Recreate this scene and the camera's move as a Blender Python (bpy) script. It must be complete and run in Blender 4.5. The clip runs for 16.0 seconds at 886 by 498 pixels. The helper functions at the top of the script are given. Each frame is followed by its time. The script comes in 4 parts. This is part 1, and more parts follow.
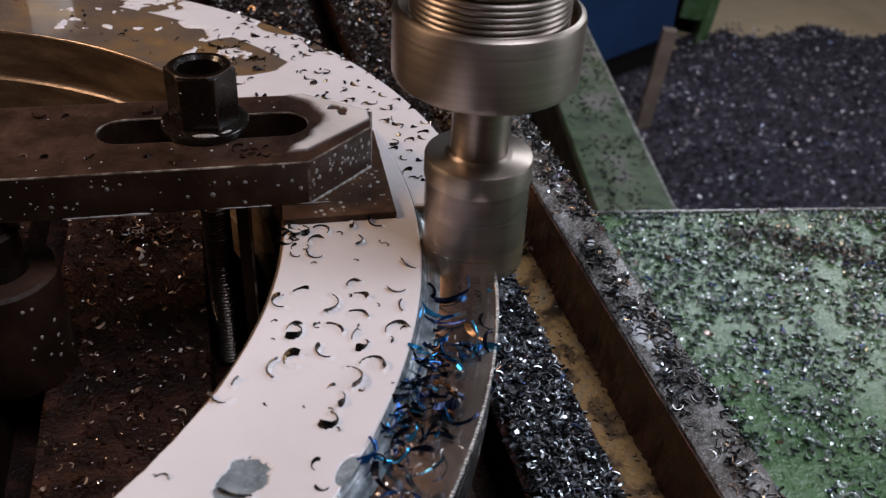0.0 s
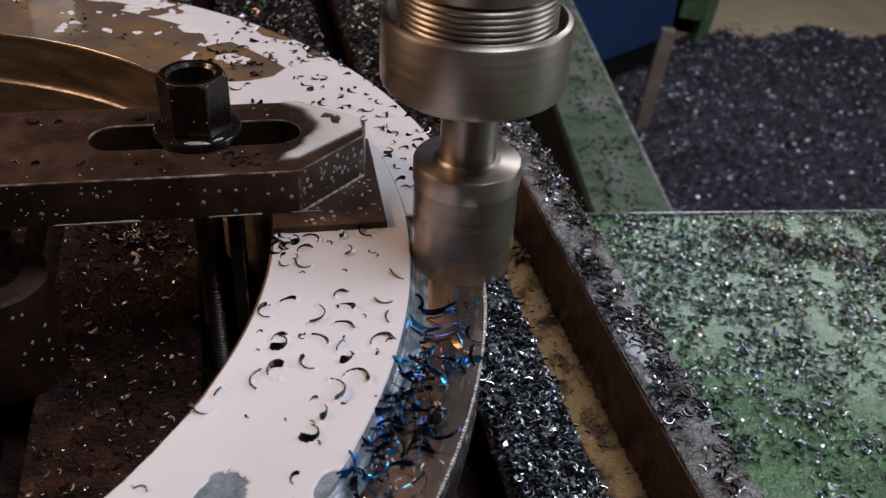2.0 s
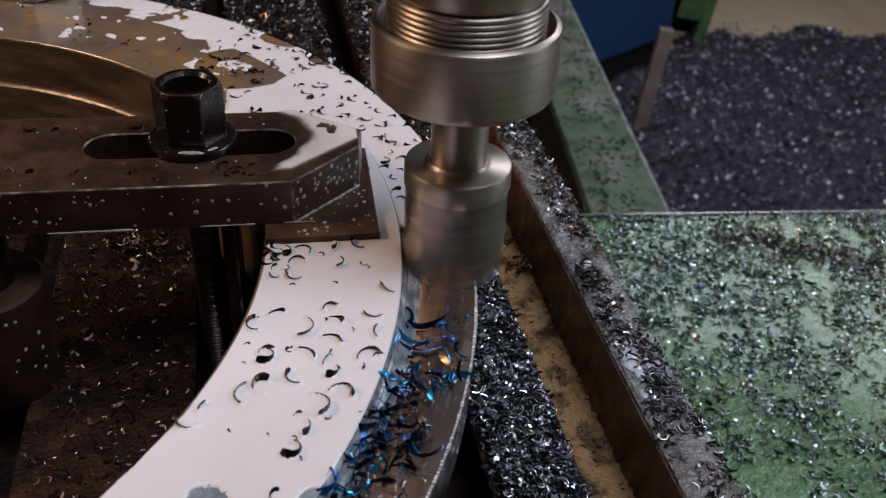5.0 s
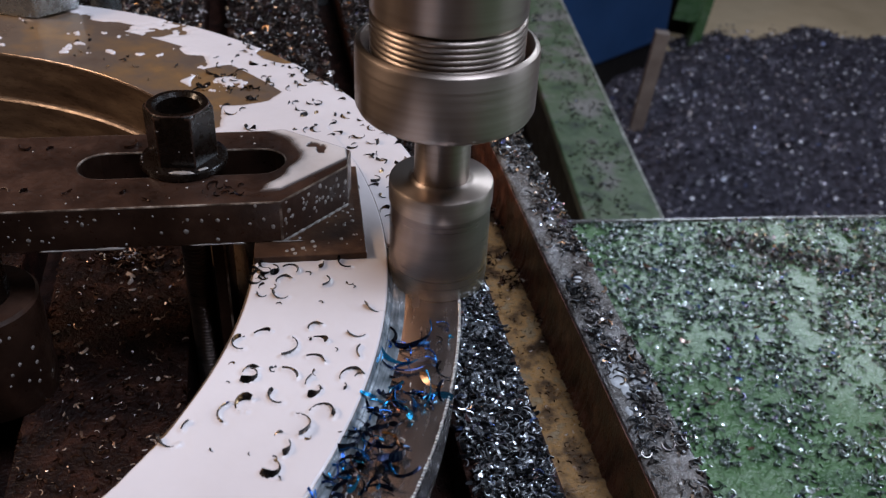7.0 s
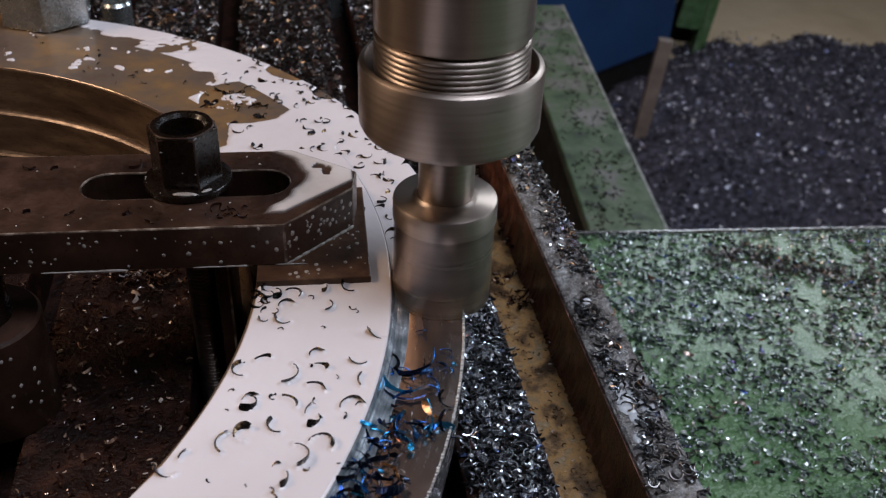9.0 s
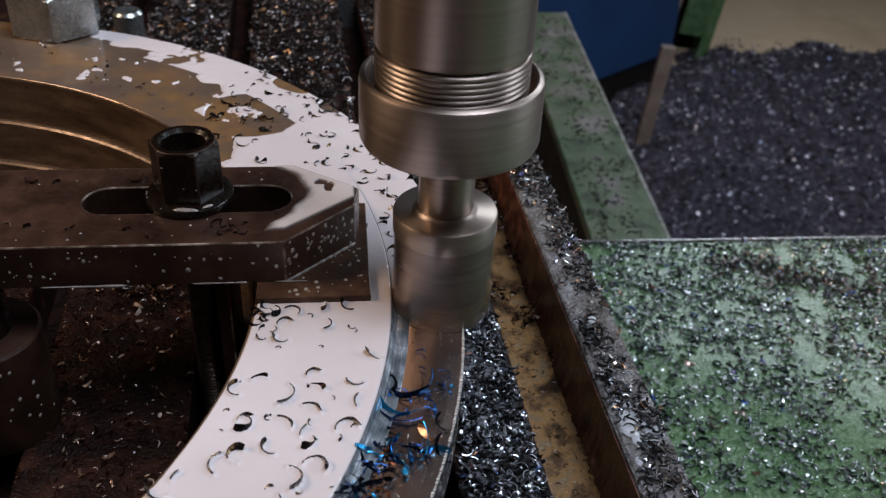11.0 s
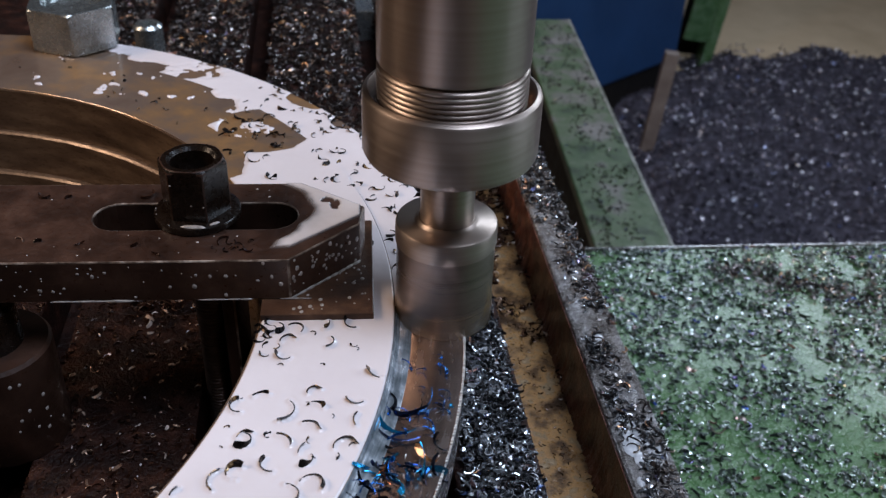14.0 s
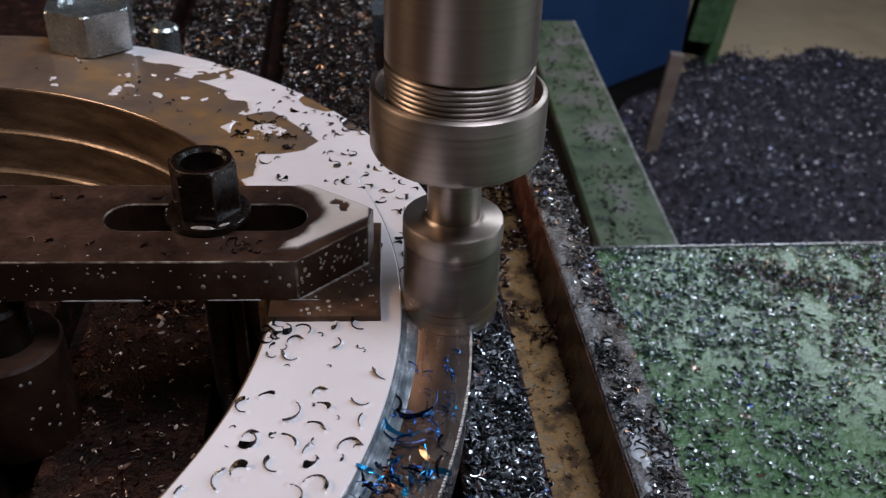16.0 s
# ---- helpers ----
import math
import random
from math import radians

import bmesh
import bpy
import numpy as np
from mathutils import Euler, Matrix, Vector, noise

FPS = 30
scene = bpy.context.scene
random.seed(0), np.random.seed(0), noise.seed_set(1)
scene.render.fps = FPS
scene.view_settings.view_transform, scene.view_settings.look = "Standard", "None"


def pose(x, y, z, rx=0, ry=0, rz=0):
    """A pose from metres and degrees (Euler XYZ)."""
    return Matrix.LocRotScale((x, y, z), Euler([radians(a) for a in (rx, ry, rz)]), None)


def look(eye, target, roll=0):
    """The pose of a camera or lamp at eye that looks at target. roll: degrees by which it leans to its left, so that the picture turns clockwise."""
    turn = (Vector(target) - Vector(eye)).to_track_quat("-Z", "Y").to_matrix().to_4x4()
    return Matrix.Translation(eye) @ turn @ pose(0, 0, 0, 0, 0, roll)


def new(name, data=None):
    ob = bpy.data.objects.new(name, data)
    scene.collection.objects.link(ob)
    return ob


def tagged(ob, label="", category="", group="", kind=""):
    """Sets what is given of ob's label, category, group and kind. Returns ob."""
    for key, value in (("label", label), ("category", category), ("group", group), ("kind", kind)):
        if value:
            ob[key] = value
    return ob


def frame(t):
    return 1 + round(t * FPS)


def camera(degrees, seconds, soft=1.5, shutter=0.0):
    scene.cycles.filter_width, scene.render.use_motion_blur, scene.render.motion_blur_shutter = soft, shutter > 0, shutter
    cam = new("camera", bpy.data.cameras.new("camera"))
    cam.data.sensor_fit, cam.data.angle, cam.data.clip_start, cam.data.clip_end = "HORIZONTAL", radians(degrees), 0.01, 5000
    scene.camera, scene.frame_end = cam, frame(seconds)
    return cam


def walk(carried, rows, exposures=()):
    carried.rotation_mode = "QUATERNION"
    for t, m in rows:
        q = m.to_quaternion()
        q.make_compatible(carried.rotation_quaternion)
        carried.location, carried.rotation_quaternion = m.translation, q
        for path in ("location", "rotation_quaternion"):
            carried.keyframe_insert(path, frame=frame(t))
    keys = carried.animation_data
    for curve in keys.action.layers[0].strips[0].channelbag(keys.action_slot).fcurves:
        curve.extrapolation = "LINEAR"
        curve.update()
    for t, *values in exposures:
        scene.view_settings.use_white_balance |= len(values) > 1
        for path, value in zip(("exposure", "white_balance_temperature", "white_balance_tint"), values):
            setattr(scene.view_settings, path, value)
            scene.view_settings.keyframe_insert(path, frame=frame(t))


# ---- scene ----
cam = camera(50.18, 16.0, soft=1.25, shutter=1.0)
PATH = [
    (0.0, pose(-0.00544, -0.29424, 0.20132, 55.089, -2.441, 2.787)),
    (0.5, pose(-0.00349, -0.29257, 0.20053, 55.058, -2.527, 2.831)),
    (1.0, pose(-0.00530, -0.29287, 0.20210, 55.058, -2.597, 2.863)),
    (1.5, pose(-0.00396, -0.29280, 0.20269, 55.021, -2.599, 2.897)),
    (2.0, pose(-0.00152, -0.29457, 0.20442, 55.006, -2.578, 2.867)),
    (2.5, pose(-0.00135, -0.29656, 0.20751, 54.997, -2.518, 2.813)),
    (3.0, pose(-0.00246, -0.29938, 0.21043, 54.992, -2.507, 2.838)),
    (3.5, pose(-0.00266, -0.29724, 0.20778, 54.985, -2.594, 2.859)),
    (4.0, pose(-0.00114, -0.29616, 0.20708, 54.975, -2.550, 2.834)),
    (6.5, pose(0.00531, -0.29909, 0.21301, 55.009, -2.441, 2.700)),
    (7.0, pose(0.00715, -0.30092, 0.21672, 55.055, -2.346, 2.645)),
    (7.5, pose(0.00741, -0.30213, 0.21933, 55.172, -2.324, 2.673)),
    (8.0, pose(0.00692, -0.29915, 0.22039, 55.348, -2.219, 2.708)),
    (8.5, pose(0.00740, -0.29573, 0.21968, 55.453, -2.164, 2.736)),
    (9.0, pose(0.00649, -0.29730, 0.21973, 55.418, -2.236, 2.799)),
    (11.5, pose(0.00808, -0.29592, 0.22493, 55.801, -2.262, 3.058)),
    (12.0, pose(0.00967, -0.29770, 0.22858, 55.875, -2.173, 3.088)),
    (12.5, pose(0.00839, -0.29963, 0.22894, 55.988, -2.149, 3.088)),
    (13.0, pose(0.00983, -0.29980, 0.22649, 56.049, -2.101, 3.140)),
    (13.5, pose(0.00834, -0.30100, 0.22691, 56.064, -2.062, 3.147)),
    (14.0, pose(0.00899, -0.30222, 0.22869, 56.035, -2.004, 3.237)),
    (14.5, pose(0.01033, -0.30352, 0.23121, 56.118, -1.949, 3.253)),
    (15.0, pose(0.01099, -0.30247, 0.23005, 56.220, -1.854, 3.212)),
    (15.5, pose(0.00953, -0.30363, 0.22742, 56.194, -1.862, 3.286)),
    (16.0, pose(0.00859, -0.30716, 0.22942, 56.141, -1.802, 3.469)),
]
cam.data.dof.use_dof, cam.data.dof.focus_distance, cam.data.dof.aperture_fstop = True, 0.38, 20.0
walk(cam, PATH, exposures=[(0.0, 0.13, 6190, 11), (0.4, 0.13, 6180, 11), (0.5, 0.25, 5920, 11), (0.6, 0.13, 6170, 11), (6.0, 0.13, 6040, 10), (6.9, 0.13, 6020, 10), (7.0, 0.29, 5750, 10), (7.1, 0.13, 6010, 10), (13.9, 0.13, 5900, 9), (14.0, 0.34, 5640, 9), (14.1, 0.13, 5900, 9), (16.0, 0.13, 5870, 9)])

# the centre of the turning table, and its turn over the clip
CX, CY = -0.2752, -0.0343
TURN, SECONDS = -0.1283, 16.0
TABLE_Z = -0.071
LEDGE_Z = -0.005
R_IN, R_MID, R_OUT = 0.2062, 0.2579, 0.2850
R_CUT = 0.0194
FLOOR_Z = -1.15

# ---- world and light ----
world = bpy.data.worlds.new("hall")
world.use_nodes = True
scene.world = world
world.node_tree.nodes["Background"].inputs[0].default_value = (0.62, 0.66, 0.75, 1)
world.node_tree.nodes["Background"].inputs[1].default_value = 0.05


def area_lamp(name, eye, target, sx, sy, watts, colour):
    data = bpy.data.lights.new(name, "AREA")
    data.shape, data.size, data.size_y = "RECTANGLE", sx, sy
    data.energy, data.color = watts, colour
    ob = new(name, data)
    ob.matrix_basis = look(eye, target)
    return ob


area_lamp("hall_window", (0.95, -0.4, 2.9), (0, 0.1, 0), 1.8, 1.3, 73, (0.87, 0.905, 1.0))
area_lamp("work_lamp", (-1.5, -0.12, 1.1), (0, 0, 0), 0.5, 0.4, 15, (1.0, 0.68, 0.43))
# Unseen lamp added to put a highlight on the spindle's right side.
area_lamp("added_side_lamp", (2.7, 0.55, 1.15), (0, 0, 0.1), 1.3, 0.9, 28, (0.86, 0.92, 1.0))
area_lamp("ceiling_lamp", (1.35, 3.0, 1.75), (0.25, 0.3, -0.2), 1.3, 0.7, 24, (0.90, 0.95, 1.0))


# ---- materials ----
def material(name, build):
    m = bpy.data.materials.new(name)
    m.use_nodes = True
    nt = m.node_tree
    build(nt, nt.nodes["Principled BSDF"])
    return m


def ramp(nt, fac, stops):
    n = nt.nodes.new("ShaderNodeValToRGB")
    el = n.color_ramp.elements
    while len(el) < len(stops):
        el.new(0.5)
    for e, (p, c) in zip(el, stops):
        e.position, e.color = p, (*c, 1)
    nt.links.new(fac, n.inputs[0])
    return n.outputs[0]


def noise_tex(nt, scale, detail=4, rough=0.55, stretch=(1, 1, 1), distort=0.0):
    co = nt.nodes.new("ShaderNodeTexCoord")
    mp = nt.nodes.new("ShaderNodeMapping")
    mp.inputs["Scale"].default_value = stretch
    n = nt.nodes.new("ShaderNodeTexNoise")
    n.inputs["Scale"].default_value, n.inputs["Detail"].default_value = scale, detail
    n.inputs["Roughness"].default_value, n.inputs["Distortion"].default_value = rough, distort
    nt.links.new(co.outputs["Object"], mp.inputs[0])
    nt.links.new(mp.outputs[0], n.inputs["Vector"])
    return n.outputs["Fac"]


def bump(nt, bsdf, height, strength, distance):
    n = nt.nodes.new("ShaderNodeBump")
    n.inputs["Strength"].default_value, n.inputs["Distance"].default_value = strength, distance
    nt.links.new(height, n.inputs["Height"])
    nt.links.new(n.outputs[0], bsdf.inputs["Normal"])


def surface(name, stops, scale, rough=(0.4, 0.6), metal=0.0, stretch=(1, 1, 1), relief=0.3, depth=0.0005, fine=None, coat=0.0, spec=0.5):
    """A worn surface: colour by a coarse noise, roughness and relief by a finer one."""
    def build(nt, b):
        coarse = noise_tex(nt, scale, 5, 0.6, stretch)
        grain = noise_tex(nt, fine or scale * 7, 3, 0.6, stretch)
        col = ramp(nt, coarse, stops)
        r = nt.nodes.new("ShaderNodeMapRange")
        r.inputs["From Min"].default_value, r.inputs["From Max"].default_value = 0.3, 0.7
        r.inputs["To Min"].default_value, r.inputs["To Max"].default_value = rough
        nt.links.new(grain, r.inputs["Value"])
        b.inputs["Metallic"].default_value = metal
        b.inputs["Specular IOR Level"].default_value = spec
        b.inputs["Coat Weight"].default_value = coat
        b.inputs["Coat Roughness"].default_value = 0.12
        bump(nt, b, grain, relief, depth)
        rough_out = r.outputs[0]
        nt.links.new(col, b.inputs["Base Color"])
        nt.links.new(rough_out, b.inputs["Roughness"])
    return material(name, build)


def turned_surface(name, stops, streak, rough, metal, relief, depth, coat=0.0):
    """Metal cut on a turning ring: streaks that run round the ring's centre, broken by blotches."""
    def build(nt, b):
        def maths(op, *args):
            n = nt.nodes.new("ShaderNodeMath")
            n.operation = op
            for k, v in enumerate(args):
                if isinstance(v, (int, float)):
                    n.inputs[k].default_value = v
                else:
                    nt.links.new(v, n.inputs[k])
            return n.outputs[0]
        co = nt.nodes.new("ShaderNodeTexCoord")
        sep = nt.nodes.new("ShaderNodeSeparateXYZ")
        nt.links.new(co.outputs["Object"], sep.inputs[0])
        x, y, z = sep.outputs
        r = maths("SQRT", maths("ADD", maths("MULTIPLY", x, x), maths("MULTIPLY", y, y)))
        a = maths("ARCTAN2", y, x)
        vec = nt.nodes.new("ShaderNodeCombineXYZ")
        for k, v in enumerate((maths("MULTIPLY", r, streak), maths("MULTIPLY", a, 12.0), maths("MULTIPLY", z, streak))):
            nt.links.new(v, vec.inputs[k])
        n = nt.nodes.new("ShaderNodeTexNoise")
        n.inputs["Scale"].default_value, n.inputs["Detail"].default_value, n.inputs["Roughness"].default_value = 1.0, 4, 0.6
        nt.links.new(vec.outputs[0], n.inputs["Vector"])
        blotch = noise_tex(nt, 160, 4, 0.6)
        mix = maths("ADD", maths("MULTIPLY", n.outputs["Fac"], 0.55), maths("MULTIPLY", blotch, 0.45))
        nt.links.new(ramp(nt, mix, stops), b.inputs["Base Color"])
        m = nt.nodes.new("ShaderNodeMapRange")
        m.inputs["From Min"].default_value, m.inputs["From Max"].default_value = 0.35, 0.65
        m.inputs["To Min"].default_value, m.inputs["To Max"].default_value = rough
        nt.links.new(mix, m.inputs["Value"])
        nt.links.new(m.outputs[0], b.inputs["Roughness"])
        b.inputs["Metallic"].default_value, b.inputs["Coat Weight"].default_value = metal, coat
        bump(nt, b, mix, relief, depth)
    return material(name, build)


def swarf(name, stops, rough=0.3, metal=1.0, coat=0.0):
    """Chips: a colour for each, from the stops."""
    def build(nt, b):
        g = nt.nodes.new("ShaderNodeNewGeometry")
        col = ramp(nt, g.outputs["Random Per Island"], stops)
        nt.links.new(col, b.inputs["Base Color"])
        b.inputs["Metallic"].default_value = metal
        b.inputs["Roughness"].default_value = rough
        b.inputs["Coat Weight"].default_value = coat
    return material(name, build)


MILK = surface("milky_coolant", [(0.3, (0.585, 0.525, 0.52)), (0.7, (0.665, 0.605, 0.60))], 14, (0.10, 0.18), relief=0.35, depth=0.0012, fine=60)
THIN_MILK = surface("thin_milky_film", [(0.30, (0.50, 0.44, 0.41)), (0.5, (0.62, 0.565, 0.55)), (0.7, (0.72, 0.67, 0.66))], 28, (0.10, 0.2), relief=0.1, depth=0.0002)
thickness = THIN_MILK.node_tree.nodes.new("ShaderNodeAttribute")
thickness.attribute_name = "thickness"
THIN_MILK.node_tree.links.new(thickness.outputs["Fac"], THIN_MILK.node_tree.nodes["Principled BSDF"].inputs["Alpha"])
BARE = surface("wet_bare_steel", [(0.3, (0.145, 0.095, 0.067)), (0.46, (0.18, 0.128, 0.096)), (0.58, (0.25, 0.152, 0.080)), (0.70, (0.36, 0.20, 0.08))], 24, (0.12, 0.26), 0.4, relief=0.12, depth=0.0003)
SPACER = surface("brown_spacer_steel", [(0.3, (0.055, 0.033, 0.020)), (0.5, (0.12, 0.076, 0.046)), (0.7, (0.21, 0.14, 0.085))], 30, (0.22, 0.42), 0.3, stretch=(1, 1, 4), relief=0.2, depth=0.0003, spec=0.4)
BURR = surface("bright_burr", [(0.3, (0.75, 0.74, 0.72)), (0.7, (0.92, 0.91, 0.9))], 200, (0.25, 0.4), 0.6)
WET_WALL = turned_surface("wet_blue_grey_steel", [(0.38, (0.12, 0.14, 0.152)), (0.50, (0.25, 0.28, 0.305)), (0.60, (0.52, 0.56, 0.60))], 520, (0.12, 0.3), 0.5, 0.45, 0.0007, 0.5)
LEDGE = turned_surface("fresh_cut_steel", [(0.36, (0.38, 0.325, 0.30)), (0.64, (0.44, 0.375, 0.35))], 420, (0.2, 0.30), 1.0, 0.04, 0.0001)
BLACK = surface("oily_black_steel", [(0.3, (0.014, 0.0065, 0.004)), (0.5, (0.034, 0.0165, 0.0105)), (0.62, (0.056, 0.028, 0.018)), (0.75, (0.10, 0.058, 0.038))], 38, (0.26, 0.55), 0.0, relief=0.35, depth=0.0004, fine=420, coat=0.05, spec=0.3)
WORN = surface("worn_steel_edge", [(0.38, (0.045, 0.028, 0.019)), (0.52, (0.15, 0.11, 0.084)), (0.66, (0.42, 0.35, 0.29))], 110, (0.35, 0.5), 0.3, relief=0.2, depth=0.0002, spec=0.3)
PUDDLE = surface("thin_grey_puddle", [(0.32, (0.26, 0.26, 0.27)), (0.5, (0.42, 0.425, 0.44)), (0.68, (0.58, 0.585, 0.60))], 150, (0.08, 0.2), relief=0.3, depth=0.0004)
DROP = surface("dried_coolant_spot", [(0.35, (0.21, 0.185, 0.165)), (0.65, (0.42, 0.385, 0.36))], 300, (0.2, 0.4), relief=0.1, depth=0.0002)
NUT = surface("oiled_black_nut", [(0.3, (0.003, 0.0018, 0.0012)), (0.7, (0.012, 0.0065, 0.004))], 60, (0.2, 0.36), 0.0, relief=0.25, depth=0.0003, coat=0.25, spec=0.4)
TOOL = surface("turned_tool_steel", [(0.3, (0.33, 0.268, 0.23)), (0.7, (0.42, 0.35, 0.305))], 60, (0.36, 0.46), 1.0, stretch=(0.03, 0.03, 8), relief=0.07, depth=0.0001, fine=120)
turning = TOOL.node_tree.nodes.new("ShaderNodeTangent")
turning.direction_type, turning.axis = "RADIAL", "Z"
sheen = TOOL.node_tree.nodes["Principled BSDF"]
sheen.inputs["Anisotropic"].default_value, sheen.inputs["Anisotropic Rotation"].default_value = 0.65, 0.25
TOOL.node_tree.links.new(turning.outputs[0], sheen.inputs["Tangent"])
CAST = surface("oil_stained_iron", [(0.3, (0.004, 0.0014, 0.0009)), (0.5, (0.0115, 0.0038, 0.0023)), (0.62, (0.027, 0.0095, 0.0055)), (0.74, (0.060, 0.023, 0.0135))], 70, (0.4, 0.65), 0.0, relief=0.9, depth=0.0018, spec=0.15)
TROUGH = surface("tan_trough_paint", [(0.36, (0.032, 0.017, 0.008)), (0.43, (0.095, 0.053, 0.023)), (0.50, (0.20, 0.115, 0.047)), (0.56, (0.28, 0.155, 0.056)), (0.63, (0.18, 0.125, 0.068)), (0.70, (0.29, 0.215, 0.125))], 75, (0.2, 0.5), relief=0.6, depth=0.0012, coat=0.25)
LIP = surface("wet_grey_lip", [(0.32, (0.045, 0.036, 0.030)), (0.46, (0.12, 0.108, 0.10)), (0.60, (0.22, 0.21, 0.205)), (0.74, (0.46, 0.455, 0.46))], 80, (0.10, 0.36), 0.2, relief=1.0, depth=0.0024, fine=380, coat=0.8)
RUST = surface("rusty_lip_side", [(0.3, (0.022, 0.007, 0.005)), (0.45, (0.062, 0.020, 0.0125)), (0.58, (0.135, 0.050, 0.031)), (0.72, (0.24, 0.115, 0.08))], 110, (0.2, 0.55), 0.0, stretch=(1, 1, 0.8), relief=0.9, depth=0.0012, spec=0.35, coat=0.35)
GREEN = surface("wet_green_paint", [(0.3, (0.028, 0.070, 0.021)), (0.45, (0.062, 0.132, 0.042)), (0.58, (0.088, 0.155, 0.064)), (0.72, (0.14, 0.21, 0.12))], 34, (0.12, 0.5), relief=1.0, depth=0.006, fine=140, coat=0.3)
BEAM = surface("dusty_green_paint", [(0.32, (0.014, 0.022, 0.007)), (0.43, (0.042, 0.066, 0.022)), (0.52, (0.066, 0.085, 0.040)), (0.60, (0.098, 0.092, 0.074)), (0.70, (0.15, 0.135, 0.118))], 17, (0.42, 0.65), relief=0.5, depth=0.0015, fine=120)
PALE = surface("worn_grey_edge", [(0.35, (0.07, 0.08, 0.05)), (0.5, (0.17, 0.165, 0.14)), (0.65, (0.28, 0.265, 0.24))], 60, (0.4, 0.6))
BLUE = surface("blue_paint", [(0.3, (0.008, 0.030, 0.088)), (0.7, (0.015, 0.047, 0.13))], 3, (0.4, 0.55), relief=0.1)
DAMP = surface("damp_blue_grey_steel", [(0.32, (0.20, 0.23, 0.25)), (0.5, (0.34, 0.38, 0.41)), (0.68, (0.50, 0.54, 0.57))], 190, (0.14, 0.3), 0.5, relief=0.35, depth=0.0004, coat=0.4)
# Shade put into the colour: near-black for parts under or behind others.
DARK = surface("painted_shade", [(0.3, (0.006, 0.005, 0.005)), (0.7, (0.014, 0.012, 0.011))], 5, (0.6, 0.8), spec=0.1)
FLOOR = surface("tan_shop_floor", [(0.3, (0.40, 0.30, 0.185)), (0.7, (0.56, 0.43, 0.28))], 3, (0.5, 0.7), relief=0.3, depth=0.002)
WALL = surface("hall_wall_paint", [(0.3, (0.10, 0.08, 0.065)), (0.7, (0.15, 0.125, 0.105))], 2, (0.6, 0.8))
WOOD = surface("grey_brown_post", [(0.3, (0.12, 0.09, 0.075)), (0.7, (0.20, 0.16, 0.135))], 20, (0.5, 0.7))
ZINC = surface("wet_zinc_nut", [(0.3, (0.26, 0.28, 0.275)), (0.7, (0.50, 0.53, 0.53))], 40, (0.18, 0.36), 0.9, relief=0.3, depth=0.0003)
SHIM = surface("brown_packing_plate", [(0.3, (0.028, 0.013, 0.007)), (0.55, (0.064, 0.032, 0.018)), (0.7, (0.125, 0.068, 0.038))], 60, (0.3, 0.5), 0.0, coat=0.03, spec=0.2)
# Browner and darker than the turned tool steel.
TOOL_BROWN = surface("browner_tool_steel", [(0.3, (0.19, 0.145, 0.125)), (0.7, (0.32, 0.26, 0.23))], 60, (0.24, 0.40), 0.95, stretch=(0.1, 0.1, 3), relief=0.15, depth=0.0001, fine=120)
TEMPERED = surface("straw_and_black_curls", [(0.40, (0.008, 0.007, 0.007)), (0.55, (0.03, 0.024, 0.022)), (0.60, (0.22, 0.13, 0.05)), (0.635, (0.50, 0.36, 0.20)), (0.67, (0.03, 0.02, 0.02)), (0.76, (0.02, 0.06, 0.25))], 170, (0.18, 0.32), 0.7)
CHIP_DARK = swarf("dark_steel_chips", [(0.0, (0.01, 0.009, 0.008)), (0.6, (0.03, 0.027, 0.024)), (0.85, (0.075, 0.066, 0.056)), (0.95, (0.22, 0.20, 0.17)), (1.0, (0.05, 0.08, 0.25))], 0.32, 0.7)
CHIP_BLUE = swarf("blue_tempered_chips", [(0.0, (0.006, 0.007, 0.012)), (0.42, (0.010, 0.014, 0.035)), (0.62, (0.012, 0.045, 0.20)), (0.78, (0.02, 0.16, 0.45)), (0.88, (0.05, 0.36, 0.62)), (0.92, (0.025, 0.014, 0.035)), (0.97, (0.40, 0.17, 0.05)), (1.0, (0.75, 0.72, 0.68))], 0.2, 0.85)
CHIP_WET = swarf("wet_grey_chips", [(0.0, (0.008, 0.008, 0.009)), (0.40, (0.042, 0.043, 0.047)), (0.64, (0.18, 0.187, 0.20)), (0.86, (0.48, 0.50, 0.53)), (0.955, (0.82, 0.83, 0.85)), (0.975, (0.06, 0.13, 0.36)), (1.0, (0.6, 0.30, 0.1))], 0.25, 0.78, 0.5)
# The near-white stops put glints into the colour of some chips.
CHIP_OIL = swarf("brown_oily_chips", [(0.0, (0.010, 0.004, 0.0025)), (0.66, (0.034, 0.0135, 0.008)), (0.84, (0.12, 0.056, 0.032)), (0.93, (0.6, 0.42, 0.30)), (1.0, (0.95, 0.88, 0.82))], 0.2, 0.5, 0.3)
CHIP_SADDLE = swarf("strewn_chips", [(0.0, (0.010, 0.013, 0.011)), (0.30, (0.035, 0.047, 0.038)), (0.50, (0.13, 0.17, 0.14)), (0.76, (0.33, 0.385, 0.36)), (0.93, (0.82, 0.85, 0.83)), (0.965, (0.20, 0.09, 0.05)), (1.0, (0.06, 0.12, 0.45))], 0.26, 0.55, 0.7)
CHIP_BLUE_ONE = surface("blue_tempered_chip", [(0.3, (0.012, 0.03, 0.15)), (0.7, (0.02, 0.11, 0.38))], 200, (0.2, 0.3), 0.9)
BRASS = surface("gold_coated_carbide", [(0.3, (0.55, 0.36, 0.12)), (0.7, (0.65, 0.45, 0.18))], 100, (0.25, 0.35), 0.9)
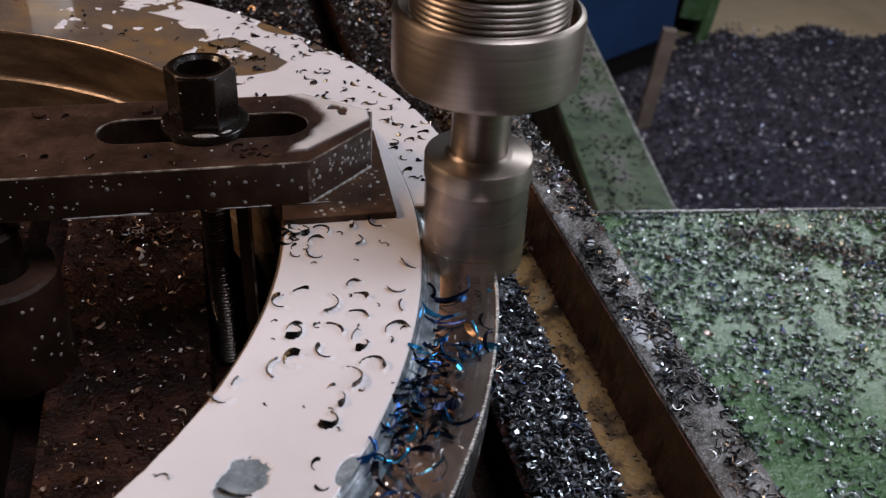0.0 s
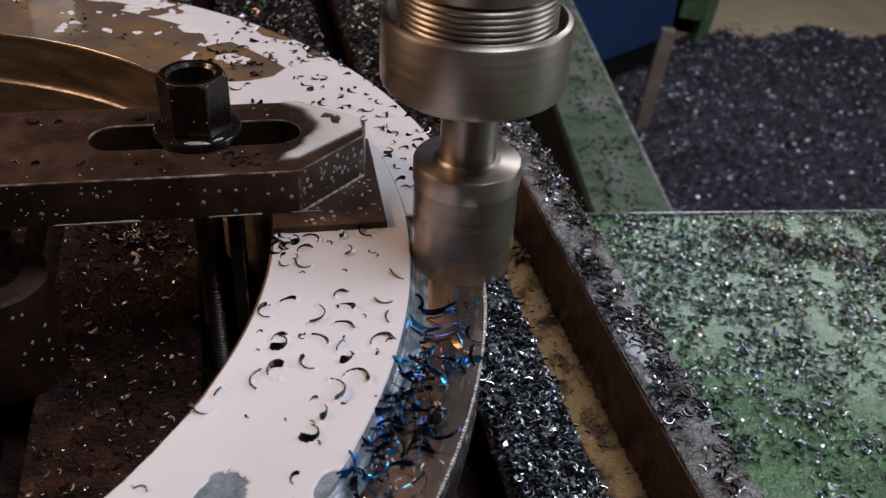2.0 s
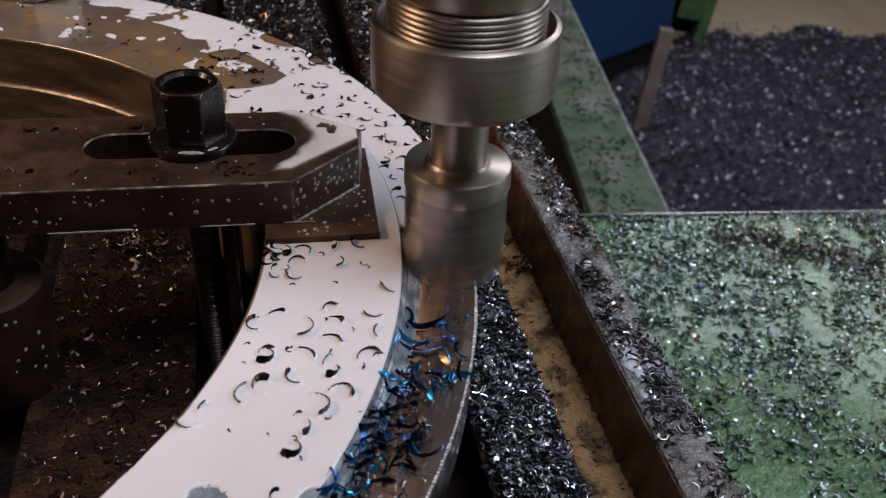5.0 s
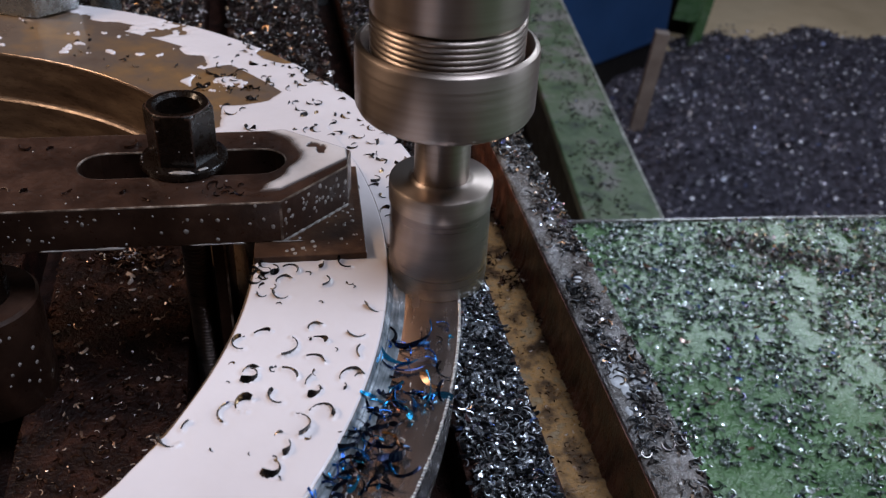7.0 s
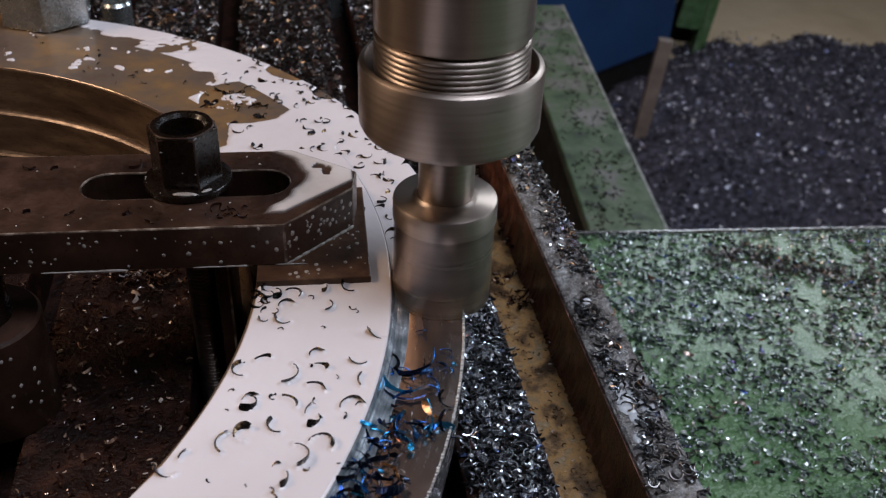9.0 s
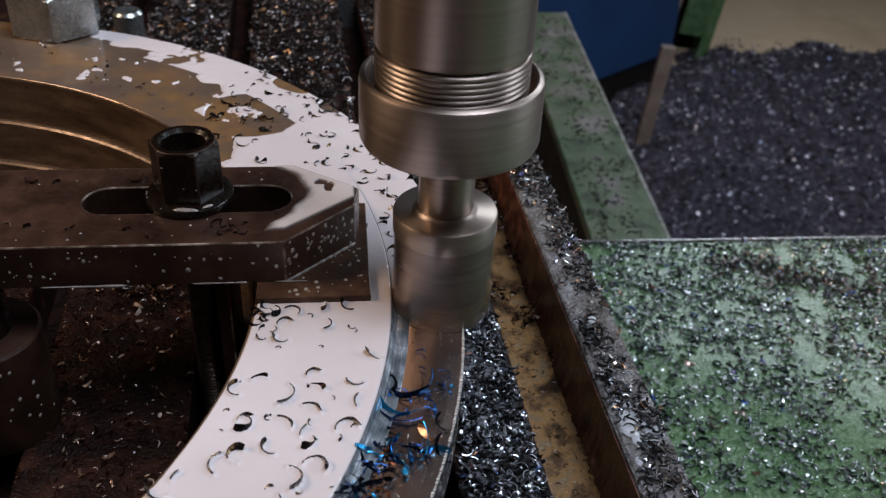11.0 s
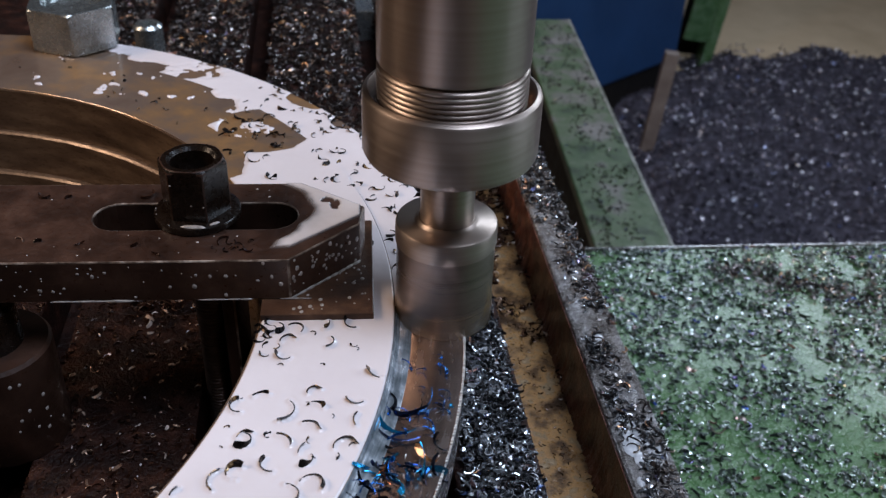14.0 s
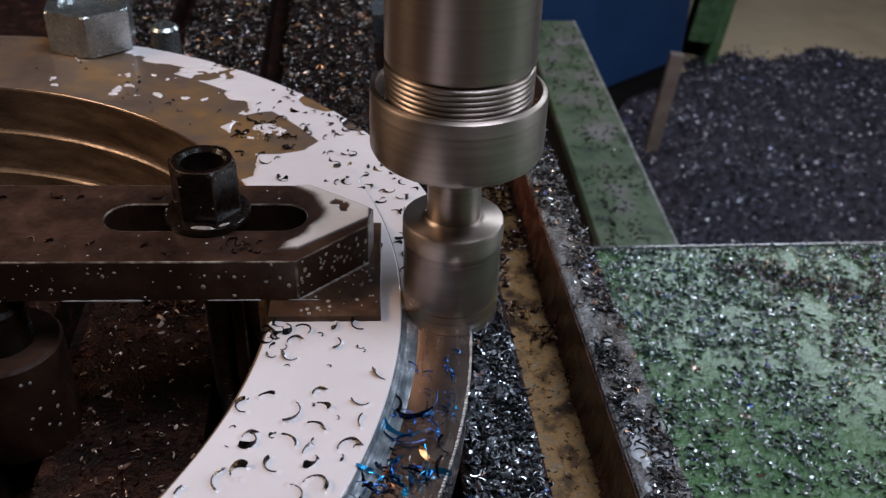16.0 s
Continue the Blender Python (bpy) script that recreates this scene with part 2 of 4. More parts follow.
CHIP_HEAP = swarf("violet_grey_chips", [(0.0, (0.035, 0.031, 0.040)), (0.5, (0.12, 0.108, 0.140)), (0.8, (0.30, 0.28, 0.33)), (0.97, (0.8, 0.78, 0.80)), (1.0, (0.10, 0.16, 0.45))], 0.34, 0.7)
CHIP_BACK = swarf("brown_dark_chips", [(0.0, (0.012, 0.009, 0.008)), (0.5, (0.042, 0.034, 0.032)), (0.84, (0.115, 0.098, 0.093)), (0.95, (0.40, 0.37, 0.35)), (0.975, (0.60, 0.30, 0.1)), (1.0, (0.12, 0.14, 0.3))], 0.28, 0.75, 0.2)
MOUND = surface("packed_dark_chips", [(0.35, (0.016, 0.013, 0.018)), (0.5, (0.045, 0.038, 0.052)), (0.65, (0.10, 0.09, 0.12))], 60, (0.4, 0.6), 0.4, relief=0.8, depth=0.006)


# ---- mesh helpers ----
def link(name, bm, mat, parent=None, label="", smooth=False, edge=None):
    me = bpy.data.meshes.new(name)
    bm.normal_update()
    if smooth:
        for f in bm.faces:
            f.smooth = True
        for e in bm.edges:
            if len(e.link_faces) == 2 and e.calc_face_angle(0) > 0.6:
                e.smooth = False
    bm.to_mesh(me)
    bm.free()
    me.materials.append(mat)
    if edge:
        me.materials.append(edge)
    ob = new(name, me)
    ob.parent = parent
    return tagged(ob, label)


part = link


def empty(name, m, label, category, kind=""):
    ob = new(name)
    ob.matrix_basis = m
    return tagged(ob, label, category, "", kind)


def box(x0, x1, y0, y1, z0, z1, bevel=0.0, bm=None):
    bm2 = bmesh.new()
    bmesh.ops.create_cube(bm2, size=1)
    for v in bm2.verts:
        v.co = Vector((x0 + (v.co.x + 0.5) * (x1 - x0), y0 + (v.co.y + 0.5) * (y1 - y0), z0 + (v.co.z + 0.5) * (z1 - z0)))
    if bevel:
        bmesh.ops.bevel(bm2, geom=bm2.edges[:], offset=bevel, segments=2, affect="EDGES", profile=0.5)
    if bm is None:
        return bm2
    me = bpy.data.meshes.new("temp")
    bm2.to_mesh(me)
    bm2.free()
    bm.from_mesh(me)
    bpy.data.meshes.remove(me)
    return bm


def lathe(profile, n=96, cx=0.0, cy=0.0):
    """Turned shape from (radius, height) pairs, from bottom to top; radius 0 closes it."""
    bm = bmesh.new()
    rings = []
    for r, z in profile:
        if r < 1e-7:
            rings.append([bm.verts.new((cx, cy, z))])
        else:
            rings.append([bm.verts.new((cx + r * math.cos(2 * math.pi * i / n), cy + r * math.sin(2 * math.pi * i / n), z)) for i in range(n)])
    for a, b in zip(rings, rings[1:]):
        for i in range(n):
            j = (i + 1) % n
            if len(a) == 1 and len(b) == 1:
                continue
            if len(a) == 1:
                bm.faces.new((a[0], b[j], b[i]))
            elif len(b) == 1:
                bm.faces.new((a[i], a[j], b[0]))
            else:
                bm.faces.new((a[i], a[j], b[j], b[i]))
    return bm


def polar_ring(profile, a0, a1, n):
    """A ring sector: closed (radius, height) section swept from a0 to a1 degrees."""
    bm = bmesh.new()
    full = abs(a1 - a0) > 359.9
    rows = []
    for i in range(n if full else n + 1):
        a = radians(a0 + (a1 - a0) * i / n)
        rows.append([bm.verts.new((r * math.cos(a), r * math.sin(a), z)) for r, z in profile])
    m = len(profile)
    for i in range(n):
        p, q = rows[i], rows[(i + 1) % len(rows)]
        for k in range(m):
            bm.faces.new((p[k], q[k], q[(k + 1) % m], p[(k + 1) % m]))
    if not full:
        bm.faces.new(rows[0])
        bm.faces.new(rows[-1][::-1])
    bmesh.ops.recalc_face_normals(bm, faces=bm.faces[:])
    return bm


def curls(name, places, mat, label, category="metal chips", parent=None, kind="stuff", coarse=True):
    """One mesh of many curled chips. places: (x, y, z, yaw, lean, curl radius, arc in radians, width, thickness)."""
    verts, faces = [], []
    for x, y, z, yaw, lean, rad, arc, wide, thick in places:
        n = (9 if rad > 0.0024 else 5) if not coarse else 3 if rad * arc < 0.003 else 4 if rad * arc < 0.006 else 6
        base = len(verts)
        cy, sy, cl, sl = math.cos(yaw), math.sin(yaw), math.cos(lean), math.sin(lean)
        for i in range(n + 1):
            a = arc * (i / n - 0.5)
            taper = 1.0 - 0.55 * abs(i / n - 0.45) ** 2 * 3
            for rr, w in ((rad, -wide), (rad + thick, -wide), (rad + thick, wide), (rad, wide)):
                px, py, pz = rr * math.cos(a) - rad, rr * math.sin(a), w * 0.5 * taper
                # lean 0: the chip stands on its edge; lean 90: it lies on its side
                qx, qz = px * cl - pz * sl, px * sl + pz * cl
                verts.append((x + qx * cy - py * sy, y + qx * sy + py * cy, z + qz))
        for i in range(n):
            for k in range(4):
                a, b = base + 4 * i + k, base + 4 * i + (k + 1) % 4
                faces.append((a, b, b + 4, a + 4))
        faces.append((base, base + 3, base + 2, base + 1))
        e = base + 4 * n
        faces.append((e, e + 1, e + 2, e + 3))
    me = bpy.data.meshes.new(name)
    me.from_pydata(verts, [], faces)
    me.materials.append(mat)
    ob = new(name, me)
    ob.parent = parent
    return tagged(ob, label, category, "", kind)


RNG = random.Random(7)
TURNING = []          # things that ride on the turning table
HUB = pose(CX, CY, 0)
TABLE_ANGLE = 16.5
ON_TABLE = pose(CX, CY, 0, 0, 0, TABLE_ANGLE)


def rides(ob):
    TURNING.append(ob)
    return ob


# ---- the hall ----
floor = tagged(link("floor", box(-6, 8, -6, 9, FLOOR_Z - 0.1, FLOOR_Z), FLOOR), "tan dusty workshop floor", "floor", "", "structure")
for nm, b in (("wall_north", (-6, 8, 9, 9.2)), ("wall_south", (-6, 8, -6.2, -6)), ("wall_west", (-6.2, -6, -6, 9)), ("wall_east", (8, 8.2, -6, 9))):
    tagged(link(nm, box(*b, FLOOR_Z, 4.0), WALL), "plain grey workshop wall", "wall", "", "structure")
tagged(link("ceiling", box(-6, 8, -6, 9, 4.0, 4.2), WALL), "plain grey workshop ceiling", "ceiling", "", "structure")

# ---- the machine bed ----
SADDLE = pose(0.174, 0.388, 0, 0, 0, 8.0)
saddle = empty("machine_saddle", SADDLE, "green painted machine saddle strewn with chips", "machine saddle")
part("top_plate", box(-0.90, 0.9, -0.95, 0.0, -0.26, -0.222, 0.003), GREEN, saddle, "wet green painted plate")
part("edge_strip", box(-0.40, 0.9, 0.001, 0.0035, -0.26, -0.2214, 0.0005), LIP, saddle, "thin bare metal edge strip")
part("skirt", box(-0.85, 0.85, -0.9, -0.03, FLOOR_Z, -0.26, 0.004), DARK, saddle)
beam = empty("machine_beam", pose(0.268, 0.729, 0, 0, 0, 6.4), "dusty green painted beam with scattered chips", "beam")
part("top_plate", box(-0.103, 0.0, -0.35, 0.79, -0.446, -0.43, 0.003), BEAM, beam)
part("worn_edge", box(-0.0045, 0.0006, -0.35, 0.79, -0.4400, -0.4294, 0.0008), PALE, beam, "pale worn edge of the beam")
# Web and foot: the dark gap's shade is put into their colour.
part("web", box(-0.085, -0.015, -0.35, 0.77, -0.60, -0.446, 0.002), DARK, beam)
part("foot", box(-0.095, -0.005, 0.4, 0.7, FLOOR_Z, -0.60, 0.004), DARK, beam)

rotary = empty("rotary_base", pose(CX, CY, 0), "round iron base under the turning table", "rotary base")
part("drum", lathe([(0, -0.222), (0.205, -0.222), (0.205, -0.160), (0.195, TABLE_Z - 0.075), (0, TABLE_Z - 0.075)], 72), CAST, rotary)

# ---- the turning table ----
table = rides(empty("machine_table", ON_TABLE, "oily cast iron machine table with slots and a coolant trough", "machine table"))
SLOTS = (-0.17, -0.081, 0.008, 0.097, 0.181, 0.272)
edges = [-0.33] + [u + d for u in SLOTS for d in (-0.009, 0.009)] + [0.318]
for i in range(0, len(edges), 2):
    part("table_rib", box(edges[i], edges[i + 1], -0.42, 0.78, TABLE_Z - 0.03, TABLE_Z, 0.001), CAST, table)
part("table_core", box(-0.33, 0.318, -0.42, 0.78, TABLE_Z - 0.075, TABLE_Z - 0.03), CAST, table)
part("trough", box(0.318, 0.355, -0.42, 0.78, TABLE_Z - 0.06, TABLE_Z - 0.033), TROUGH, table, "tan stained coolant trough")
section = [(0.3536, -0.06), (0.3536, -0.002), (0.3532, -0.002), (0.3530, -0.014), (0.3522, -0.024), (0.3508, -0.0300), (0.3494, -0.0325), (0.3494, -0.06)]
bm = bmesh.new()
runs = []
for k in range(801):
    v = -0.42 + 1.2 * k / 800
    sway = 0.0006 * noise.noise((v * 60, 0, 2)) + 0.0012 * noise.noise((v * 420, 0, 5))
    runs.append([bm.verts.new((u + (sway * (1.5 if 3 < i < 7 else 0.15) if 1 < i < 7 else 0), v, TABLE_Z + z)) for i, (u, z) in enumerate(section)])
for p, q in zip(runs, runs[1:]):
    for i in range(len(section)):
        j = (i + 1) % len(section)
        bm.faces.new((p[i], p[j], q[j], q[i]))
bmesh.ops.recalc_face_normals(bm, faces=bm.faces[:])
part("lip_wall", bm, RUST, table, "rust-brown inner side of the lip", smooth=True)
part("lip", box(0.3536, 0.377, -0.42, 0.78, TABLE_Z - 0.075, TABLE_Z, 0.002), LIP, table, "wet grey lip strewn with chips")


# ---- behind the machine ----
cabinet = empty("blue_cabinet", pose(0.682, 2.81, 0, 0, 0, 45), "dark blue painted steel cabinet behind the machine", "cabinet")
part("body", box(-1.3, 0.0, 0.0, 0.6, -1.02, 0.6, 0.01), BLUE, cabinet)
# Black band here is the shade under the cabinet, painted on its base.
part("plinth", box(-1.28, -0.008, 0.012, 0.58, FLOOR_Z, -1.02, 0.004), DARK, cabinet, "dark base painted as the shade under the cabinet")
leg = empty("green_leg", pose(0.815, 3.07, -0.85, 0, 6.5, 0), "green painted channel steel leg of a machine", "machine leg")
part("web", box(-0.055, 0.03, -0.05, -0.042, -0.185, 1.4, 0.002), GREEN, leg)
part("flange", box(0.03, 0.07, -0.05, 0.05, -0.285, 1.4, 0.004), GREEN, leg)
# Near-black sheet: the leg's dark hollow, its shade painted in.
part("back_flange", box(-0.055, 0.03, 0.04, 0.05, -0.27, 1.4, 0.002), DARK, leg)
post = tagged(link("leaning_board", box(-0.02, 0.02, -0.015, 0.015, -0.30, 0.16, 0.002), WOOD), "grey-brown board leaning beside a heap of chips", "board")
post.matrix_basis = pose(0.541, 2.285, -0.95, 0, 5.0, 0)


def heap():
    bm = bmesh.new()
    n = 60
    grid = []
    for i in range(n + 1):
        row = []
        for j in range(n + 1):
            x, y = 0.30 + 2.14 * i / n, 1.2 + 2.15 * j / n
            d = 1.0 - ((x - 1.33) / 1.0) ** 2 - ((y - 2.25) / 0.98) ** 2 + 0.22 * noise.noise((x * 5, y * 5, 3))
            row.append(bm.verts.new((x, y, FLOOR_Z + max(-0.02, 0.20 * min(d, 0.5) + 0.03 * noise.noise((x * 14, y * 14, 0))))))
        grid.append(row)
    for i in range(n):
        for j in range(n):
            bm.faces.new((grid[i][j], grid[i + 1][j], grid[i + 1][j + 1], grid[i][j + 1]))
    return bm


def heap_height(x, y):
    d = 1.0 - ((x - 1.33) / 1.0) ** 2 - ((y - 2.25) / 0.98) ** 2 + 0.22 * noise.noise((x * 5, y * 5, 3))
    return 0.20 * min(d, 0.5) + 0.03 * noise.noise((x * 14, y * 14, 0))


mound = tagged(link("chip_heap", heap(), MOUND), "dark violet-grey heap of steel chips on the floor", "chip heap", "", "stuff")
rows = []
while len(rows) < 11500:
    x, y = RNG.uniform(0.34, 2.1), RNG.uniform(1.3, 3.35)
    h = heap_height(x, y)
    if h < -0.004 and RNG.random() > 0.06 or y > 3.33:
        continue
    rows.append((x, y, FLOOR_Z + max(h, 0) + RNG.uniform(0, 0.008), RNG.uniform(0, 6.28), RNG.uniform(-1.2, 1.2), RNG.uniform(0.0036, 0.0085), RNG.uniform(1.2, 3.0), RNG.uniform(0.004, 0.009), 0.0008))
curls("heap_chips", rows, CHIP_HEAP, "loose curled chips on the heap")

# ---- the work ring ----
ring = rides(empty("work_ring", HUB, "steel ring under a milky coolant film, outer step being milled", "workpiece"))
CUT_A = 13.0
part("plateau", polar_ring([(R_IN, -0.0002), (R_IN + 0.0002, 0.0), (R_MID - 0.0004, 0.0), (R_MID, -0.0004), (R_MID, -0.026), (R_IN, -0.026)], 0, 360, 360), BARE, ring)
part("cut_step", polar_ring([(R_MID, LEDGE_Z), (R_OUT - 0.0004, LEDGE_Z), (R_OUT, LEDGE_Z - 0.0004), (R_OUT, -0.026), (R_MID, -0.026)], -70, CUT_A, 120), LEDGE, ring, "freshly milled grey step")
part("uncut_step", polar_ring([(R_MID, -0.0012), (R_OUT - 0.0005, -0.0012), (R_OUT, -0.0018), (R_OUT, -0.026), (R_MID, -0.026)], CUT_A, 290, 280), BARE, ring)
part("step_wall", polar_ring([(R_MID, -0.0004), (R_MID + 0.0004, -0.0009), (R_MID + 0.0010, -0.0022), (R_MID + 0.0017, -0.0026), (R_MID + 0.0021, LEDGE_Z + 0.0014), (R_MID + 0.0036, LEDGE_Z + 0.0009), (R_MID + 0.0058, LEDGE_Z + 0.0004), (R_MID + 0.0068, LEDGE_Z - 0.0001), (R_MID, LEDGE_Z - 0.0001)], -70, CUT_A, 220), WET_WALL, ring, "wet blue-grey wall of the step", smooth=True)
part("bore", polar_ring([(R_IN - 0.0005, -0.0009), (R_IN + 0.001, -0.0009), (R_IN + 0.001, -0.0258), (R_IN - 0.0005, -0.0258)], 0, 360, 360), SPACER, ring, "brown wall of the ring's bore")
# burr along the outer edge of the milled step
bm = bmesh.new()
for i in range(175):
    a = radians(-38 + 50 * (i + RNG.uniform(-0.12, 0.12)) / 175)
    m = Matrix.Translation((R_OUT * math.cos(a), R_OUT * math.sin(a), LEDGE_Z + 0.0002)) @ Matrix.Rotation(a + 0.5, 4, "Z")
    s = RNG.uniform(0.7, 1.2)
    bmesh.ops.create_cube(bm, size=1, matrix=m @ Matrix.Diagonal((0.0008 * s, 0.00075 * s, 0.0012 * s, 1)))
part("burr", bm, BURR, ring, "bright sawtooth burr on the milled edge")
spacer = rides(tagged(link("spacer_ring", polar_ring([(0.2025, -0.027), (0.2035, -0.026), (0.245, -0.026), (0.245, -0.05), (0.2025, -0.05)], 0, 360, 240), SPACER), "brown steel spacer ring under the workpiece", "spacer ring"))
spacer.matrix_basis = HUB
lower = rides(tagged(link("lower_spacer_ring", polar_ring([(0.1985, -0.0512), (0.1995, -0.0502), (0.243, -0.0502), (0.243, TABLE_Z), (0.1985, TABLE_Z)], 0, 360, 240), SPACER), "brown stained steel ring under the spacer ring", "spacer ring"))
lower.matrix_basis = HUB


# ---- milky coolant ----
# the large dark curls lying in the coolant on the ring: distance from its centre in mm, and degrees
CURLS = ((218, 4.4), (233.3, 1), (230.4, -2.3), (237.7, -0.7), (249.2, -0.1), (251.4, -1.8), (238.8, -3), (218, -5.6), (222, -6.6), (232.7, -5.1), (238.8, -5.9),
         (250.8, -4), (230.4, -8.7), (221.1, -10), (217.4, -11.4), (248.4, -8.1), (246.3, -10.1), (246.1, -15.2), (244.9, -12.9), (253, 3.4), (216.5, -0.6), (208.7, -2.9), (243.9, -7.1),
         (210.5, -13.7), (209.9, -16.3), (210.4, 10.4), (217.9, 7.8), (232.8, 9.8), (239.3, 9.9), (235.7, 7.2), (216, 9), (222, 9.6))


HOOKS = []            # x, y, z, yaw, tilt, radius, arc, width at both ends, lean at both ends, thickness
for r, a in CURLS:
    x, y = r / 1000 * math.cos(radians(a)), r / 1000 * math.sin(radians(a))
    big = RNG.random()
    HOOKS.append((x, y, 0.0014, RNG.uniform(0, 6.28), RNG.gauss(-0.13, 0.07), 0.0027 + 0.0030 * big * big, RNG.uniform(2.0, 4.2) - 1.6 * big * big, 0.0013 + 0.0014 * RNG.random(), 0.0008, RNG.choice((-1, 1)) * RNG.uniform(0.4, 0.95), RNG.gauss(0, 0.25), 0.00034))

HOOKS.append((0.2335 * math.cos(radians(-23.4)), 0.2335 * math.sin(radians(-23.4)), 0.0012, -1.75, 0.0, 0.013, 0.75, 0.0016, 0.0010, 0.9, 0.5, 0.0004))


def along(hook, n):
    """Points along a hook, on the plan."""
    x, y, z, yaw, tilt, rad, arc = hook[:7]
    for i in range(n + 1):
        a = arc * (i / n - 0.5)
        px, py = rad * math.cos(a) - rad, rad * math.sin(a)
        yield x + px * math.cos(yaw) - py * math.sin(yaw), y + px * math.sin(yaw) + py * math.cos(yaw)


def ribbons(name, places, mat, label, category="metal chips", kind="stuff", n=9):
    """One mesh of many twisted, tapering chips, each as in HOOKS."""
    verts, faces = [], []
    for x, y, z, yaw, tilt, rad, arc, w0, w1, l0, l1, thick in places:
        base = len(verts)
        cy, sy, ct, st = math.cos(yaw), math.sin(yaw), math.cos(tilt), math.sin(tilt)
        for i in range(n + 1):
            s = i / n
            a = arc * (s - 0.5)
            wide, lean = 0.5 * (w0 + (w1 - w0) * max(0.0, min(1.0, (s - 0.22) / 0.4))) * min(1.0, 0.75 + 4 * s), l0 + (l1 - l0) * s
            for side, t in ((-1, 0.0), (-1, thick), (1, thick), (1, 0.0)):
                r = rad + side * wide * math.sin(lean) + t * math.cos(lean)
                px, py, pz = r * math.cos(a) - rad, r * math.sin(a), side * wide * math.cos(lean) - t * math.sin(lean)
                py, pz = py * ct - pz * st, py * st + pz * ct
                verts.append((x + px * cy - py * sy, y + px * sy + py * cy, z + pz))
        for i in range(n):
            for k in range(4):
                a, b = base + 4 * i + k, base + 4 * i + (k + 1) % 4
                faces.append((a, b, b + 4, a + 4))
        e = base + 4 * n
        faces += [(base, base + 3, base + 2, base + 1), (e, e + 1, e + 2, e + 3)]
    me = bpy.data.meshes.new(name)
    me.from_pydata(verts, [], faces)
    me.materials.append(mat)
    return tagged(new(name, me), label, category, "", kind)


def swell(near, x, y):
    """The liquid climbs a little where a chip pierces it."""
    z = dip = 0.0
    for px, py in near.get((int(x // 0.006), int(y // 0.006)), ()):
        d = ((x - px) ** 2 + (y - py) ** 2) / 0.0011**2
        if d < 16:
            z = max(z, 0.0008 * math.exp(-d)) if d < 4 else z
            dip = min(dip, -0.00030 * math.exp(-d / 5))
    return z + dip


def cells(points):
    near = {}
    for px, py in points:
        i, j = int(px // 0.006), int(py // 0.006)
        for di in (-1, 0, 1):
            for dj in (-1, 0, 1):
                near.setdefault((i + di, j + dj), []).append((px, py))
    return near


def film(name, us, vs, point, depth, label, level, mat, near=None):
    """A liquid skin over a grid; where depth(u, v) is below zero it sinks into the metal."""
    verts, faces, thick = [], [], []
    for u in us:
        for v in vs:
            d = depth(u, v)
            k = max(0.0, min(1.0, (d + 0.05) / 0.7))
            thick.append(k * k * (3 - 2 * k))
            x, y = point(u, v)
            s = max(0.0, min(1.0, d / 0.25 + 0.15))
            z = level - 0.0004 + 0.0011 * math.sqrt(s) if s > 0 else level - 0.0004
            if s > 0 and near:
                z += swell(near, x, y)
            verts.append((x, y, z))
    m = len(vs)
    for i in range(len(us) - 1):
        for j in range(m - 1):
            k = (i * m + j, i * m + j + 1, (i + 1) * m + j + 1, (i + 1) * m + j)
            if max(verts[a][2] for a in k) > level - 0.0003:
                faces.append(k)
    me = bpy.data.meshes.new(name)
    me.from_pydata(verts, [], faces)
    me.polygons.foreach_set("use_smooth", [True] * len(faces))
    me.materials.append(mat)
    me.attributes.new("thickness", "FLOAT", "POINT").data.foreach_set("value", thick)
    return rides(tagged(new(name, me), label, "coolant", "", "stuff"))


def n2(x, y, s, seed):
    return noise.fractal((x * s, y * s, seed), 0.8, 2.0, 4)


def polar(r, a):
    return r * math.cos(radians(a)), r * math.sin(radians(a))


def blot(r, a, r0, a0, dr, da):
    return 1.0 - ((r - r0) / dr) ** 2 - ((a - a0) / da) ** 2


def wet_top(r, a):
    x, y = polar(r, a)
    w = 0.35 * n2(x, y, 45, 1.0)
    d = 1.2 + w
    # dry window in the film near the front, and a small one beside it
    d = min(d, -0.9 * blot(r, a, 0.2325, -22.3, 0.0058, 2.3) + 0.8 * n2(x, y, 140, 6.0))
    d = min(d, -0.8 * blot(r, a, 0.2570, -18.6, 0.0030, 1.2) + 1.2 * w)
    # brown dry patch at the back, with a few wet islands
    d = min(d, max(-1.8 * blot(r, a, 0.244, 51.5, 0.0235, 6.0) + 0.7 * w, 1.1 * blot(r, a, 0.241, 52.5, 0.010, 2.3) - 0.85 + 2.6 * n2(x, y, 120, 4.0)))
    d = min(d, max(-1.5 * blot(r, a, 0.208, 56.0, 0.018, 14.0) + 0.8 * w, -1))
    # farther back the film has run off, but for spots and a band along the outer edge
    if a > 57:
        left = (r - 0.2575) / 0.018 + (70 - a) / 11.0 + 1.6 * w - 0.40
        spot = 2.4 * n2(x, y, 90, 9.0) - 1.45
        d = min(d, max(left, spot))
    d = min(d, (r - R_IN) / 0.0022 - 0.25 + (0.8 * w if a < -12 else 0))
    if a < 36:
        d = min(d, (R_MID - r) / 0.0012 - 0.15)
    return d


